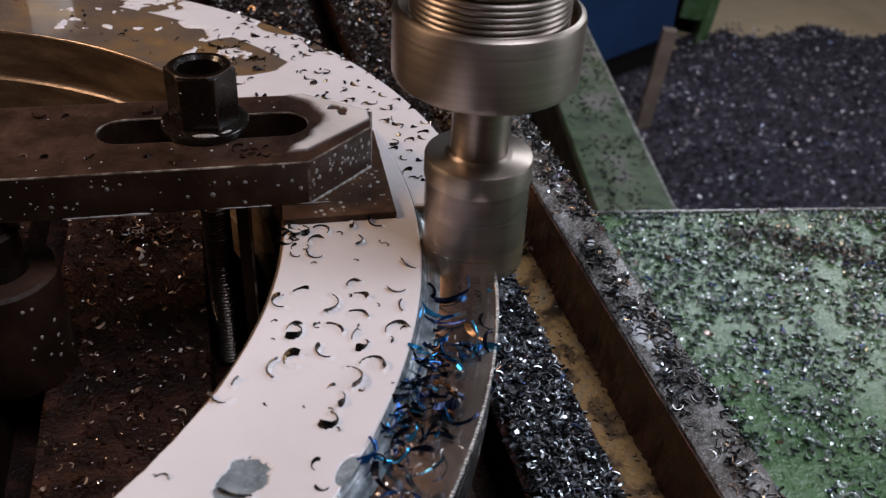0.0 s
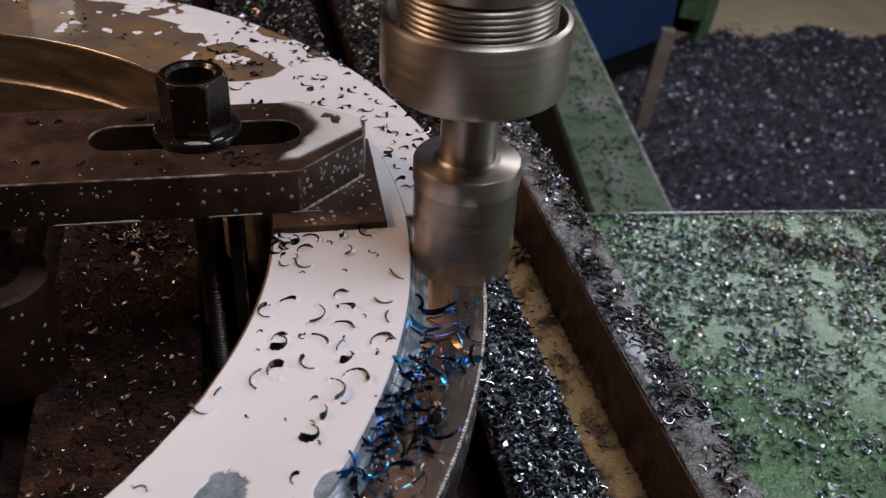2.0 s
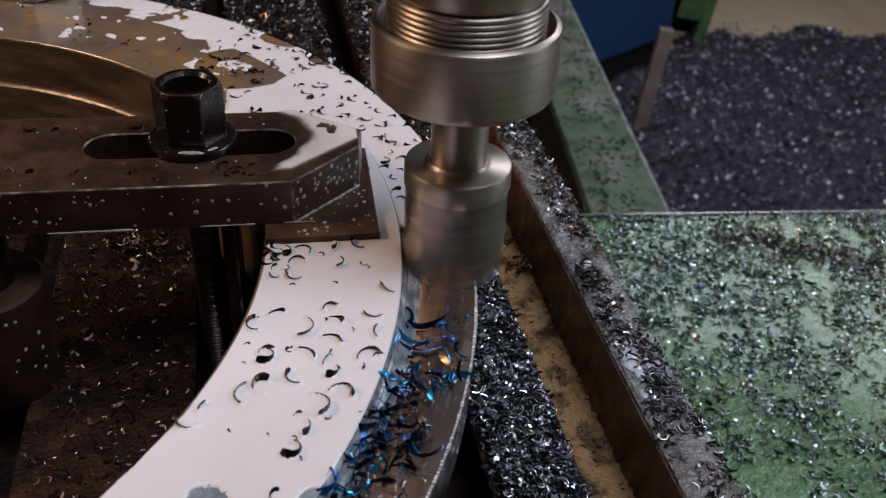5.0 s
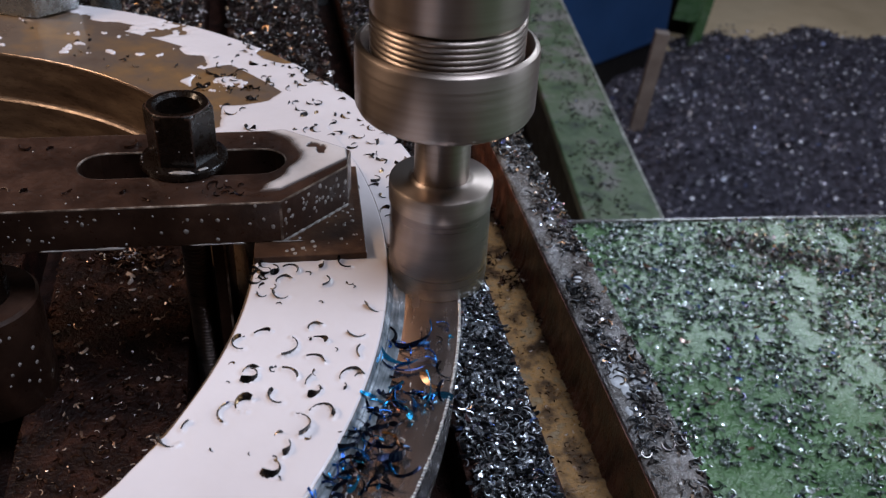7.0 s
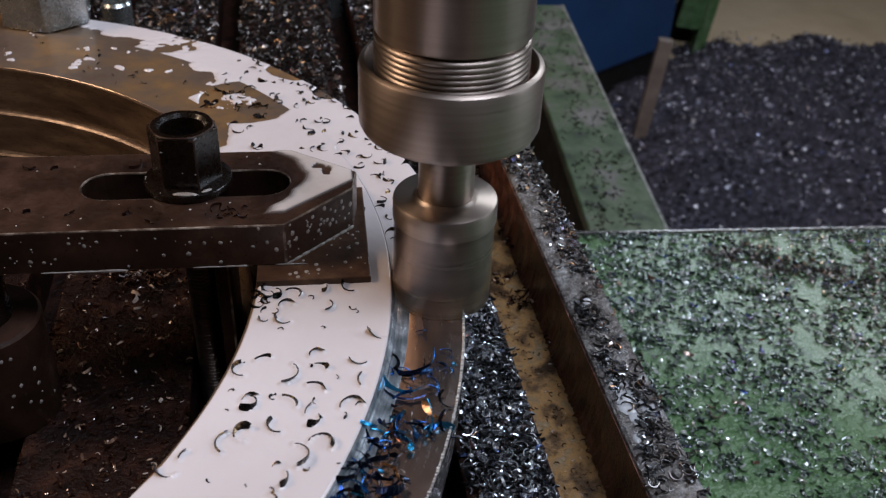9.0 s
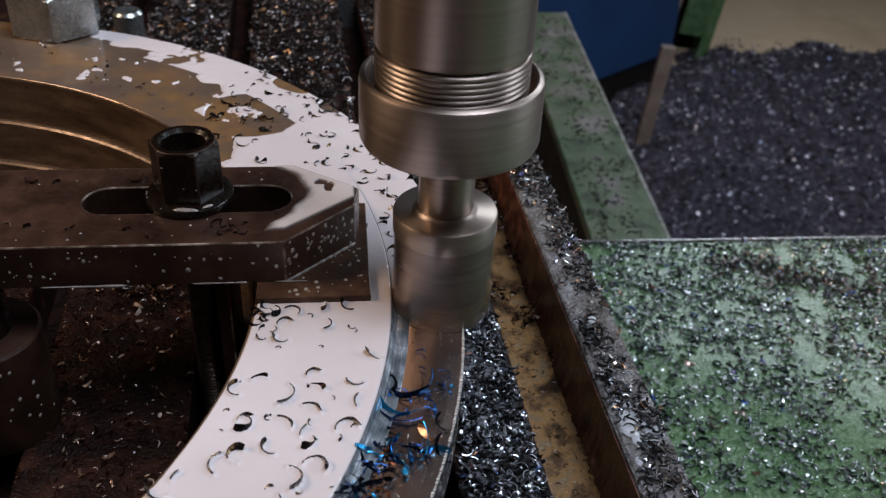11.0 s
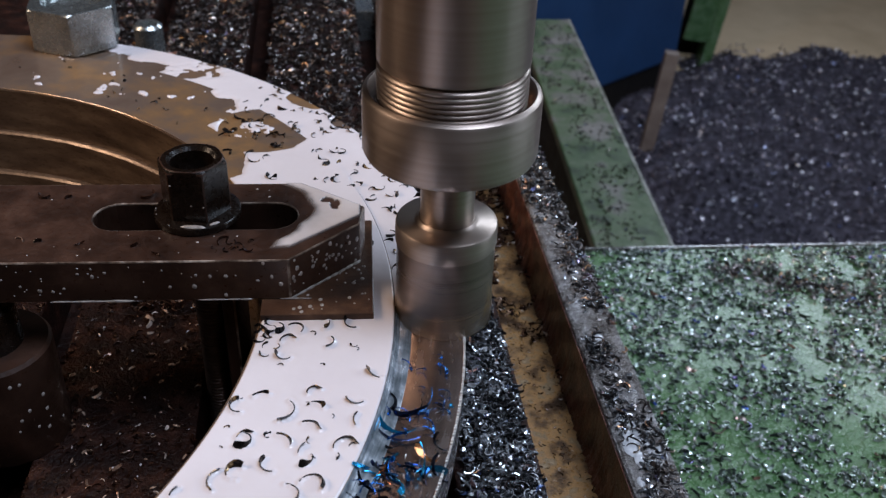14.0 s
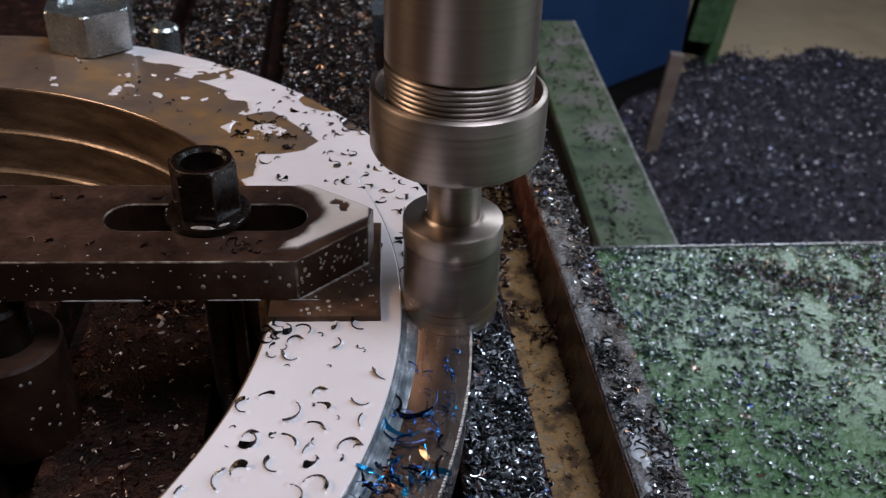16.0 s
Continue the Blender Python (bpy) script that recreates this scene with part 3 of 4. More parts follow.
def wet_step(r, a):
    x, y = polar(r, a)
    w = 0.35 * n2(x, y, 45, 21.0)
    d = min(1.1 + w, (R_OUT - r) / 0.0016 - 0.2, (a - 13.3) / 0.3)
    if a > 44:
        d = min(d, -1.2 * blot(r, a, 0.284, 55, 0.007, 2.6) + w, -1.2 * blot(r, a, 0.284, 48, 0.006, 1.6) + w)
    if a > 60:
        d = min(d, max((72 - a) / 16 + 1.3 * w, blot(r, a, 0.279, 79.5, 0.012, 6.0) + 2.0 * w - 0.1))
    return d


step = 0.0006
radii = [R_IN + step * i for i in range(int((R_MID - R_IN) / step) + 2)]
fine_radii = [R_IN + 0.0004 * i for i in range(int((R_MID - R_IN) / 0.0004) + 2)]
f1 = film("coolant_on_plateau", [-34 + 0.1 * i for i in range(480)] + [14 + 0.2 * i for i in range(380)], fine_radii, lambda a, r: polar(r, a), lambda a, r: wet_top(r, a), "milky white coolant film on the ring", 0.0, MILK, cells([p for hook in HOOKS for p in along(hook, 7)]))
f1.matrix_basis = HUB
radii2 = [R_MID + 0.0002 + step * i for i in range(int((R_OUT - R_MID) / step) + 1)]
f2 = film("coolant_on_step", [13 + 0.2 * i for i in range(400)], radii2, lambda a, r: polar(r, a), lambda a, r: wet_step(r, a), "milky white coolant film on the ring's step", -0.0012, MILK)
f2.matrix_basis = HUB


f4 = film("damp_patch", [-27 + 0.15 * i for i in range(80)], radii, lambda a, r: polar(r, a), lambda a, r: max(blot(r, a, 0.2325, -22.3, 0.0085, 3.4), blot(r, a, 0.2565, -18.6, 0.005, 2.0)), "damp blue-grey bare patch on the ring", -0.0005, DAMP)
f4.matrix_basis = HUB


def splashes(name, places, mat, label):
    """Drops: (pose, length, width, height) flattened domes on whatever face the pose gives."""
    verts, faces = [], []
    for m, sx, sy, sz in places:
        base = len(verts)
        for k, (rr, h) in enumerate(((1.0, 0.0), (0.8, 0.7))):
            for i in range(8):
                a = math.pi * i / 4
                verts.append(tuple(m @ Vector((sx * rr * math.cos(a), sy * rr * math.sin(a), sz * h))))
        verts.append(tuple(m @ Vector((0, 0, sz))))
        for i in range(8):
            j = (i + 1) % 8
            faces.append((base + i, base + j, base + 8 + j, base + 8 + i))
            faces.append((base + 8 + i, base + 8 + j, base + 16))
    me = bpy.data.meshes.new(name)
    me.from_pydata(verts, [], faces)
    me.polygons.foreach_set("use_smooth", [True] * len(faces))
    me.materials.append(mat)
    return rides(tagged(new(name, me), label, "splashes", "", "stuff"))


# ---- clamp ----
PLATE = pose(-0.106, 0.0275, 0, 0, 0, 13.8)
CLAMP = pose(-0.1087, 0.0354, -0.0052, 0, 0, 13.8) @ Matrix.Scale(1.0243, 4)
STRAP = [(-0.13, -0.030), (0.038, -0.030), (0.0645, -0.005), (0.0665, 0.008), (0.040, 0.027), (-0.13, 0.027)]


def strap_mesh():
    bm = bmesh.new()
    hole = [(-0.030 + 0.0098 * math.cos(radians(90 + 18 * i)), 0.0015 + 0.0098 * math.sin(radians(90 + 18 * i))) for i in range(11)]
    hole += [(0.030 + 0.0098 * math.cos(radians(-90 + 18 * i)), 0.0015 + 0.0098 * math.sin(radians(-90 + 18 * i))) for i in range(11)]
    loops = []
    for outline in (STRAP, hole):
        vs = [bm.verts.new((x, y, 0.0085)) for x, y in outline]
        loops += [bm.edges.new((vs[i], vs[(i + 1) % len(vs)])) for i in range(len(vs))]
    bmesh.ops.triangle_fill(bm, edges=loops, use_beauty=True)
    up = bmesh.ops.extrude_face_region(bm, geom=bm.faces[:])
    bmesh.ops.translate(bm, vec=(0, 0, 0.018), verts=[g for g in up["geom"] if isinstance(g, bmesh.types.BMVert)])
    bmesh.ops.recalc_face_normals(bm, faces=bm.faces[:])
    bmesh.ops.dissolve_limit(bm, angle_limit=0.02, verts=bm.verts[:], edges=bm.edges[:])
    sharp = [e for e in bm.edges if len(e.link_faces) == 2 and e.calc_face_angle(0) > 0.45]
    bmesh.ops.bevel(bm, geom=sharp, offset=0.0006, segments=2, affect="EDGES", profile=0.5, material=1)
    return bm


clamp = rides(empty("strap_clamp", CLAMP, "oily black steel strap clamp with milky splash spots", "clamp"))
part("strap", strap_mesh(), BLACK, clamp, edge=WORN)
plate = rides(tagged(link("packing_plate", box(0.027, 0.0705, -0.0325, 0.035, 0.0, 0.0034, 0.0004), SHIM), "thin brown packing plate under the clamp", "packing plate"))
plate.matrix_basis = PLATE
block = rides(tagged(link("stop_block", box(0.0092, 0.0146, -0.012, 0.024, TABLE_Z, -0.0005, 0.0008), BLACK), "tall black steel stop block inside the ring", "stop block"))
block.matrix_basis = PLATE
part("worn_edge", box(0.0139, 0.0149, -0.0123, -0.0114, TABLE_Z, -0.0006, 0.0002), WORN, block, "bright worn edge of the block")


def wet_tip(x, y):
    w = 0.26 * n2(x, y, 60, 31.0)
    inside = min((0.0655 - x) / 0.002, (0.0272 - y - max(0, x - 0.040) * 0.72) / 0.002, (y + 0.0235 - max(0, x - 0.038) * 0.84) / 0.004)
    d = (x - (0.0445 - 26 * (y - 0.005) ** 2)) / 0.008 + 1.2 * w - max(0.0, -0.017 - y) / 0.010
    hole = max(blot(x, y, 0.0515, 0.0125, 0.0028, 0.0022), blot(x, y, 0.0545, 0.0090, 0.0018, 0.0034))
    d = min(d, 0.2 - 1.1 * hole + 0.9 * n2(x, y, 260, 33.0))
    return min(d, inside - 0.3)


f3 = film("coolant_on_clamp", [0.02 + 0.0006 * i for i in range(80)], [-0.031 + 0.0006 * i for i in range(100)], lambda x, y: (x, y), wet_tip, "thin milky coolant puddle on the clamp's tip", 0.0265, THIN_MILK)
f3.matrix_basis = CLAMP

drops = []
for i in range(64):
    x, z, s = RNG.uniform(-0.125, 0.037), RNG.uniform(0.0095, 0.0255), 0.00018 + 0.0010 * RNG.random() ** 2.2
    drops.append((pose(x, -0.0300, z, 90), s * RNG.uniform(0.8, 1.1), s * RNG.uniform(0.8, 1.4), 0.0002))
for i in range(42):
    k = RNG.random()
    s = RNG.uniform(0.0003, 0.0010)
    drops.append((pose(0.038 + 0.0265 * k, -0.030 + 0.025 * k, RNG.uniform(0.010, 0.0255), 90, 0, 43.3), s, s * RNG.uniform(0.8, 1.5), 0.0002))
for i in range(40):
    x, y, s = RNG.uniform(-0.12, 0.03), RNG.uniform(-0.028, 0.025), RNG.uniform(0.0002, 0.0006)
    if abs(y - 0.0015) > 0.012:
        drops.append((pose(x, y, 0.0265, 0, 0, RNG.uniform(0, 90)), s, s, 0.0002))
# a bead of coolant along the lower edge
x = -0.125
while x < 0.036:
    s = RNG.uniform(0.0015, 0.006)
    if RNG.random() < 0.55:
        drops.append((pose(x + s, -0.0301, 0.0087, 60), s * 1.15, RNG.uniform(0.0003, 0.0009), 0.0004))
    x += 2 * s
for i in range(9):
    k = (i + 0.5) / 9
    drops.append((pose(0.038 + 0.0265 * k, -0.0302 + 0.025 * k, 0.0087, 60, 0, 43.3), 0.0024, RNG.uniform(0.0005, 0.0009), 0.0005))
d1 = splashes("coolant_drops", drops, DROP, "small dried milky coolant splashes on the clamp")
d1.matrix_basis = CLAMP
drops = []
for i in range(46):
    x, y, s = RNG.uniform(0.03, 0.069), RNG.uniform(-0.031, 0.0), RNG.uniform(0.0003, 0.0009)
    drops.append((pose(x, y, 0.0034), s, s * 1.2, 0.0002))
d4 = splashes("plate_drops", drops, DROP, "small dried milky coolant splashes on the packing plate")
d4.matrix_basis = PLATE

nut = rides(empty("flange_nut", pose(-0.1088, 0.0385, -0.0052, 0, 0, 8) @ Matrix.Scale(1.0243, 4), "oiled black steel hexagon flange nut on the clamp", "nut"))


def hexagon(radius, z0, z1, bore, turn=0.0, chamfer=0.0012, low=0.0006):
    """A nut body: six flats, chamfered corners, an open bore."""
    bm = bmesh.new()
    n = 48
    rows = []
    for rr, z, hexed in ((bore, z0, 0), (radius - low * 0.9, z0, 2), (radius, z0 + low, 1), (radius, z1 - chamfer, 1), (radius - chamfer * 1.3, z1, 2), (bore + 0.0012, z1, 0), (bore, z1 - 0.0015, 0), (bore, z0, 0)):
        row = []
        for i in range(n):
            a = 2 * math.pi * i / n
            k = (a + math.pi / 6) % (math.pi / 3) - math.pi / 6
            flat = radius * math.cos(math.pi / 6) / math.cos(abs(k) - math.pi / 6)
            r = rr if hexed == 0 else (flat if hexed == 1 else min(flat, rr))
            row.append(bm.verts.new((r * math.cos(a + turn), r * math.sin(a + turn), z)))
        rows.append(row)
    for p, q in zip(rows, rows[1:]):
        for i in range(n):
            j = (i + 1) % n
            bm.faces.new((p[i], p[j], q[j], q[i]))
    bmesh.ops.remove_doubles(bm, verts=bm.verts[:], dist=1e-6)
    bmesh.ops.recalc_face_normals(bm, faces=bm.faces[:])
    sharp = [e for e in bm.edges if len(e.link_faces) == 2 and e.calc_face_angle(0) > 0.5 and e.verts[0].co.xy.length > bore * 1.2]
    bmesh.ops.bevel(bm, geom=sharp, offset=0.0004, segments=2, affect="EDGES", profile=0.5, material=1)
    return bm


def threaded(radius, z0, z1, pitch):
    prof = [(0, z0)]
    z = z0
    while z < z1:
        prof += [(radius, z), (radius, z + pitch * 0.2), (radius - pitch * 0.45, z + pitch * 0.6)]
        z += pitch
    return lathe(prof + [(radius, z1 + pitch), (0, z1 + pitch)], 40)


part("hexagon", hexagon(0.0135, 0.0295, 0.052, 0.0083), NUT, nut, edge=BLACK)
part("flange", lathe([(0.0083, 0.0267), (0.0166, 0.0267), (0.0169, 0.0270), (0.0169, 0.0288), (0.0165, 0.0294), (0.0138, 0.0302), (0.0083, 0.0302)], 64), NUT, nut, smooth=True)
part("stud", threaded(0.0060, TABLE_Z - 0.020, 0.036, 0.0018), TOOL_BROWN, nut, "brown threaded stud")

beads = [(pose(0.0020, -0.0150, 0.0300, 12), 0.0050, 0.0010, 0.0006), (pose(0.0095, -0.0118, 0.0300, 10, 0, 38), 0.0024, 0.0007, 0.0004)]
for i in range(6):
    a = radians(186 + 60 * RNG.random())
    beads.append((pose(0.0160 * math.cos(a), 0.0160 * math.sin(a), 0.0297), RNG.uniform(0.0002, 0.0006), RNG.uniform(0.0002, 0.0005), 0.0003))
for i in range(3):
    beads.append((pose(RNG.uniform(-0.006, 0.006), -0.0118, RNG.uniform(0.032, 0.046), 90), RNG.uniform(0.0002, 0.0006), RNG.uniform(0.0002, 0.0007), 0.0002))
d5 = splashes("nut_drops", beads, DROP, "milky coolant beads round the nut's flange")
d5.matrix_basis = pose(-0.1088, 0.0385, -0.0052, 0, 0, 8) @ Matrix.Scale(1.0243, 4)

jack = rides(empty("clamp_jack", pose(-0.184, -0.006, 0), "dark oily steel jack post under the clamp's heel", "jack"))
part("post", lathe([(0, TABLE_Z), (0.0225, TABLE_Z), (0.0230, TABLE_Z + 0.001), (0.0230, -0.0235), (0.0218, -0.022), (0.012, -0.022), (0, -0.022)], 64), BLACK, jack, smooth=True)
part("screw", lathe([(0, -0.022), (0.0125, -0.022), (0.0125, -0.004), (0.0110, -0.002), (0.0110, 0.0034), (0, 0.0034)], 48), NUT, jack, smooth=True)
drops = []
for i in range(22):
    a, z, s = RNG.uniform(-1.9, 0.1), RNG.uniform(-0.068, -0.026), RNG.uniform(0.0003, 0.0009)
    drops.append((pose(0.0230 * math.cos(a), 0.0230 * math.sin(a), z) @ Matrix.Rotation(a, 4, "Z") @ pose(0, 0, 0, 0, 90, 0), s * 1.3, s, 0.0002))
d2 = splashes("jack_drops", drops, DROP, "milky coolant splashes on the jack post")
d2.matrix_basis = pose(-0.184, -0.006, 0)

# ---- large nut and stud at the back ----
big = rides(empty("large_hexagon_nut", pose(-0.2717, 0.2455, 0, 0, 0, -67), "wet zinc-grey large hexagon nut on the ring", "nut"))
part("hexagon", hexagon(0.0278, 0.0005, 0.0262, 0.0165, 0.0, 0.0012, 0.0008), ZINC, big, edge=ZINC)
part("bolt_end", threaded(0.0163, 0.001, 0.020, 0.003), ZINC, big)
pin = rides(empty("clamp_stud", pose(-0.281, 0.357, 0), "grey round stud standing on the table", "stud"))
part("shaft", lathe([(0, TABLE_Z), (0.0105, TABLE_Z), (0.0105, -0.032), (0.0085, -0.030), (0.005, -0.030), (0.005, -0.036), (0, -0.036)], 40), ZINC, pin, smooth=True)

# ---- spindle ----
spindle = empty("milling_spindle", pose(0, 0, 0), "spinning brushed steel collet chuck with an end mill", "milling tool")


def cutter_mesh(first, last):
    """A shell end mill: plain collar, then four gullets down to the face."""
    bm = bmesh.new()
    n, prof = 120, [(R_CUT - 0.0035, LEDGE_Z + 0.0003, 0.25), (R_CUT - 0.0006, LEDGE_Z + 0.0003, 0.25), (R_CUT - 0.0004, LEDGE_Z + 0.008, 0.24), (R_CUT - 0.0004, 0.019, 0.18), (R_CUT - 0.0005, 0.026, 0.07), (R_CUT - 0.0004, 0.0300, 0.0), (R_CUT, 0.0308, 0.0), (R_CUT, 0.0378, 0.0), (R_CUT - 0.0003, 0.0386, 0.0), (R_CUT - 0.001, 0.039, 0.0), (0.0125, 0.039, 0.0), (0.0117, 0.0394, 0.0), (0.0108, 0.0402, 0.0), (0.0102, 0.0402, 0.0)]
    rows = []
    for r, z, g in prof[first:last]:
        row = []
        for i in range(n):
            a = 2 * math.pi * i / n
            k = ((a + z * 9) % (math.pi / 2)) / (math.pi / 2)
            cut = g * max(0.0, 1 - abs(k - 0.22) / 0.22) ** 0.6
            row.append(bm.verts.new((r * (1 - cut) * math.cos(a), r * (1 - cut) * math.sin(a), z)))
        rows.append(row)
    for p, q in zip(rows, rows[1:]):
        for i in range(n):
            j = (i + 1) % n
            bm.faces.new((p[i], p[j], q[j], q[i]))
    bm.faces.new(rows[0][::-1])
    return bm


cutter = part("cutter", cutter_mesh(0, 6), TOOL_BROWN, spindle, "brown four-fluted end mill body", smooth=True)
part("collar", cutter_mesh(5, 14), TOOL, spindle, "bright turned collar of the end mill", smooth=True)
for i in range(4):
    ins = part("insert", box(-0.0009, 0.0009, R_CUT - 0.006, R_CUT, LEDGE_Z, LEDGE_Z + 0.010, 0.0003), BRASS, cutter, "gold-coated cutting insert")
    ins.matrix_basis = pose(0, 0, 0, 0, 0, 90 * i - 52)
part("shank", lathe([(0, 0.039), (0.0102, 0.039), (0.0102, 0.075), (0, 0.075)], 64), TOOL, spindle, smooth=True)
RCH = 0.0315
part("collet_nut", lathe([(0, 0.0673), (0.0270, 0.0673), (0.0290, 0.0677), (0.0306, 0.0688), (RCH, 0.0708), (RCH, 0.0908), (RCH - 0.0004, 0.0921), (RCH - 0.0016, 0.0929), (0.0294, 0.0929), (0.0288, 0.0920), (0.0287, 0.080), (0, 0.080)]), TOOL, spindle, smooth=True)
thread = []
for i in range(7):
    z = 0.0885 + 0.00195 * i
    thread += [(0.0256, z), (0.0261, z + 0.0002), (0.02635, z + 0.0006), (0.02635, z + 0.0012), (0.0261, z + 0.0016)]
part("thread", lathe([(0.020, 0.0880)] + thread + [(0.0254, 0.1022), (0.020, 0.1022)]), TOOL, spindle, smooth=True)
part("spindle_nose", lathe([(0, 0.080), (0.0245, 0.080), (0.0245, 0.1028), (0.0259, 0.1033), (0.0264, 0.1042), (0.0264, 0.30), (0, 0.30)]), TOOL, spindle, smooth=True)

# a pale block in the far end of a table slot
slot_block = rides(tagged(link("slot_block", box(0.2635, 0.2805, 0.515, 0.575, TABLE_Z - 0.0299, TABLE_Z - 0.001, 0.001), ZINC), "pale grey steel block lying in a table slot", "slot block"))
slot_block.matrix_basis = ON_TABLE

# ---- chips ----
def scatter(n, place, size, lean, seed, arc=(1.4, 3.6)):
    rng = random.Random(seed)
    rows, tries = [], 0
    while len(rows) < n and tries < 40 * n:
        tries += 1
        p = place(rng)
        if p is None:
            continue
        s = rng.uniform(*size)
        rows.append((*p, rng.uniform(0, 6.283), rng.gauss(0, lean), s * 0.55, rng.uniform(*arc), s * rng.uniform(0.18, 0.42), s * 0.06 + 0.00008))
    return rows


def hooks(n, place, size, seed):
    """Twisted chips half sunk in the coolant."""
    rng = random.Random(seed)
    rows = []
    for _ in range(n):
        k = rng.uniform(*size)
        rows.append((*place(rng), rng.uniform(0, 6.283), rng.gauss(-0.2, 0.12), k * 0.45, rng.uniform(1.2, 3.6), k * rng.uniform(0.25, 0.48), k * 0.14, rng.uniform(-1.2, 1.2), rng.gauss(0, 0.3), 0.00022))
    return rows


for hook in HOOKS:
    curled = rides(ribbons("curled_chip", [hook], TEMPERED, "dark curled steel chip half sunk in milky coolant", "metal chip", "thing"))
    curled["group"] = "curled chips on the ring"
    curled.matrix_basis = HUB
rows = hooks(34, lambda g: (*polar(g.uniform(R_IN + 0.002, R_MID - 0.001), g.uniform(-30, 12)), 0.0009), (0.001, 0.0045), 3)
rows += hooks(45, lambda g: (*polar(g.uniform(R_IN + 0.012, R_MID - 0.001), g.uniform(20, 50)), 0.0009), (0.003, 0.0065), 4)
rows += hooks(95, lambda g: (*polar(g.uniform(R_MID + 0.001, R_OUT - 0.001), g.uniform(14, 62)), -0.0003), (0.003, 0.0068), 5)
rows += hooks(22, lambda g: (*polar(g.gauss(0.243, 0.008), g.gauss(52, 2.2)), 0.0009), (0.004, 0.0065), 6)
rows += hooks(16, lambda g: (*polar(g.gauss(0.2105, 0.0018), g.gauss(9.0, 1.8)), 0.001), (0.003, 0.006), 18)
rows += hooks(16, lambda g: (*polar(g.uniform(0.208, 0.25), g.uniform(60, 95)), 0.0006), (0.002, 0.005), 16)
c1 = rides(ribbons("chips_in_coolant", rows, TEMPERED, "thin dark curled steel chips lying in the coolant"))
c1.matrix_basis = HUB


# stray chips on the clamp and along the ring's bore
rows = scatter(16, lambda g: (g.uniform(-0.12, 0.03), g.choice((g.uniform(-0.028, -0.012), g.uniform(0.014, 0.025))), 0.0270), (0.003, 0.006), 0.5, 41, (1.0, 3.0))
rows += scatter(10, lambda g: (g.gauss(0.018, 0.006), g.gauss(-0.021, 0.003), 0.0270), (0.002, 0.004), 0.5, 42)
c7 = rides(curls("clamp_chips", rows, CHIP_OIL, "a few dark oily chips on the clamp", coarse=False))
c7.matrix_basis = CLAMP


def ledge_place(g):
    a = -4.2 - abs(g.gauss(0, 1)) * 9.5 if g.random() < 0.9 else g.uniform(-5, 2)
    r = R_MID + 0.002 + abs(g.gauss(0, 0.0085)) if a < -5 else g.uniform(R_MID + 0.004, R_OUT - 0.003)
    if a < -31 or r > R_OUT - 0.002 or noise.noise((a * 0.55, r * 160, 3)) < -0.22:
        return ledge_place(g)
    return (*polar(r, a), LEDGE_Z + 0.0010 + g.random() * (0.0040 if a < -7 else 0.0010))


rng = random.Random(8)
rows = []
for _ in range(125):
    k = rng.uniform(0.0048, 0.0102)
    rows.append((*ledge_place(rng), rng.uniform(0, 6.283), rng.gauss(0, 0.45), k * rng.uniform(0.4, 1.0), rng.uniform(0.9, 2.6), k * rng.uniform(0.14, 0.34), k * 0.1, rng.uniform(-1.5, 1.5), rng.uniform(-1.2, 1.2), 0.00025))
c2 = rides(ribbons("blue_chips", rows, CHIP_BLUE, "heat-blued curled steel chips on the milled step"))
c2.matrix_basis = HUB
rows = []
for _ in range(60):
    k = rng.uniform(0.0015, 0.0035)
    a = rng.uniform(-26, -2)
    rows.append((*polar(rng.uniform(R_MID + 0.006, R_OUT - 0.001), a), LEDGE_Z + 0.0004, rng.uniform(0, 6.283), 0.0, k, rng.uniform(0.5, 1.3), 0.0004, 0.0001, 0.8, 0.3, 0.00015))
c8 = rides(ribbons("bright_slivers", rows, BURR, "bright fine steel slivers on the milled step", n=4))
c8.matrix_basis = HUB


def table_place(g):
    u, v = g.uniform(0.02, 0.3150), g.uniform(-0.22, 0.70)
    if math.hypot(u, v) < 0.2865:
        return None
    for s in SLOTS:
        if abs(u - s) < 0.0095:
            return None
    return u, v, TABLE_Z + 0.0008 + 0.006 * g.random() ** 2 * (1 if u > 0.2 else 0.6)


rows = scatter(15000, table_place, (0.0028, 0.0060), 0.9, 9)
# One scatter in two materials: grey below 0.14, darker brown beyond it.
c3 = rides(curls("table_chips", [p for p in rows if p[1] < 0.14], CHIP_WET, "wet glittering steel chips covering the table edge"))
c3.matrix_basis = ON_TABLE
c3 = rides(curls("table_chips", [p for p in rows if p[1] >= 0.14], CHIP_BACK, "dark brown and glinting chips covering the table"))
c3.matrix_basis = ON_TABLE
rows = scatter(8000, lambda g: (g.uniform(0.285, 0.3150), g.uniform(-0.2, 0.14), TABLE_Z + 0.001 + 0.005 * g.random()), (0.0022, 0.0050), 0.9, 19, (0.6, 2.8))
c3 = rides(curls("edge_chips", [p for p in rows if math.hypot(p[0], p[1]) > 0.2865], CHIP_WET, "wet glittering steel chips heaped along the table edge"))
c3.matrix_basis = ON_TABLE


def inner_place(g):
    u, v = g.uniform(0.05, 0.21), g.uniform(-0.12, 0.12)
    if math.hypot(u, v) > 0.21 or any(abs(u - s) < 0.0095 for s in SLOTS):
        return None
    return u, v, TABLE_Z + 0.0006 + 0.003 * g.random() ** 2


rows = scatter(1900, inner_place, (0.0012, 0.0042), 0.9, 10, (0.6, 2.6))
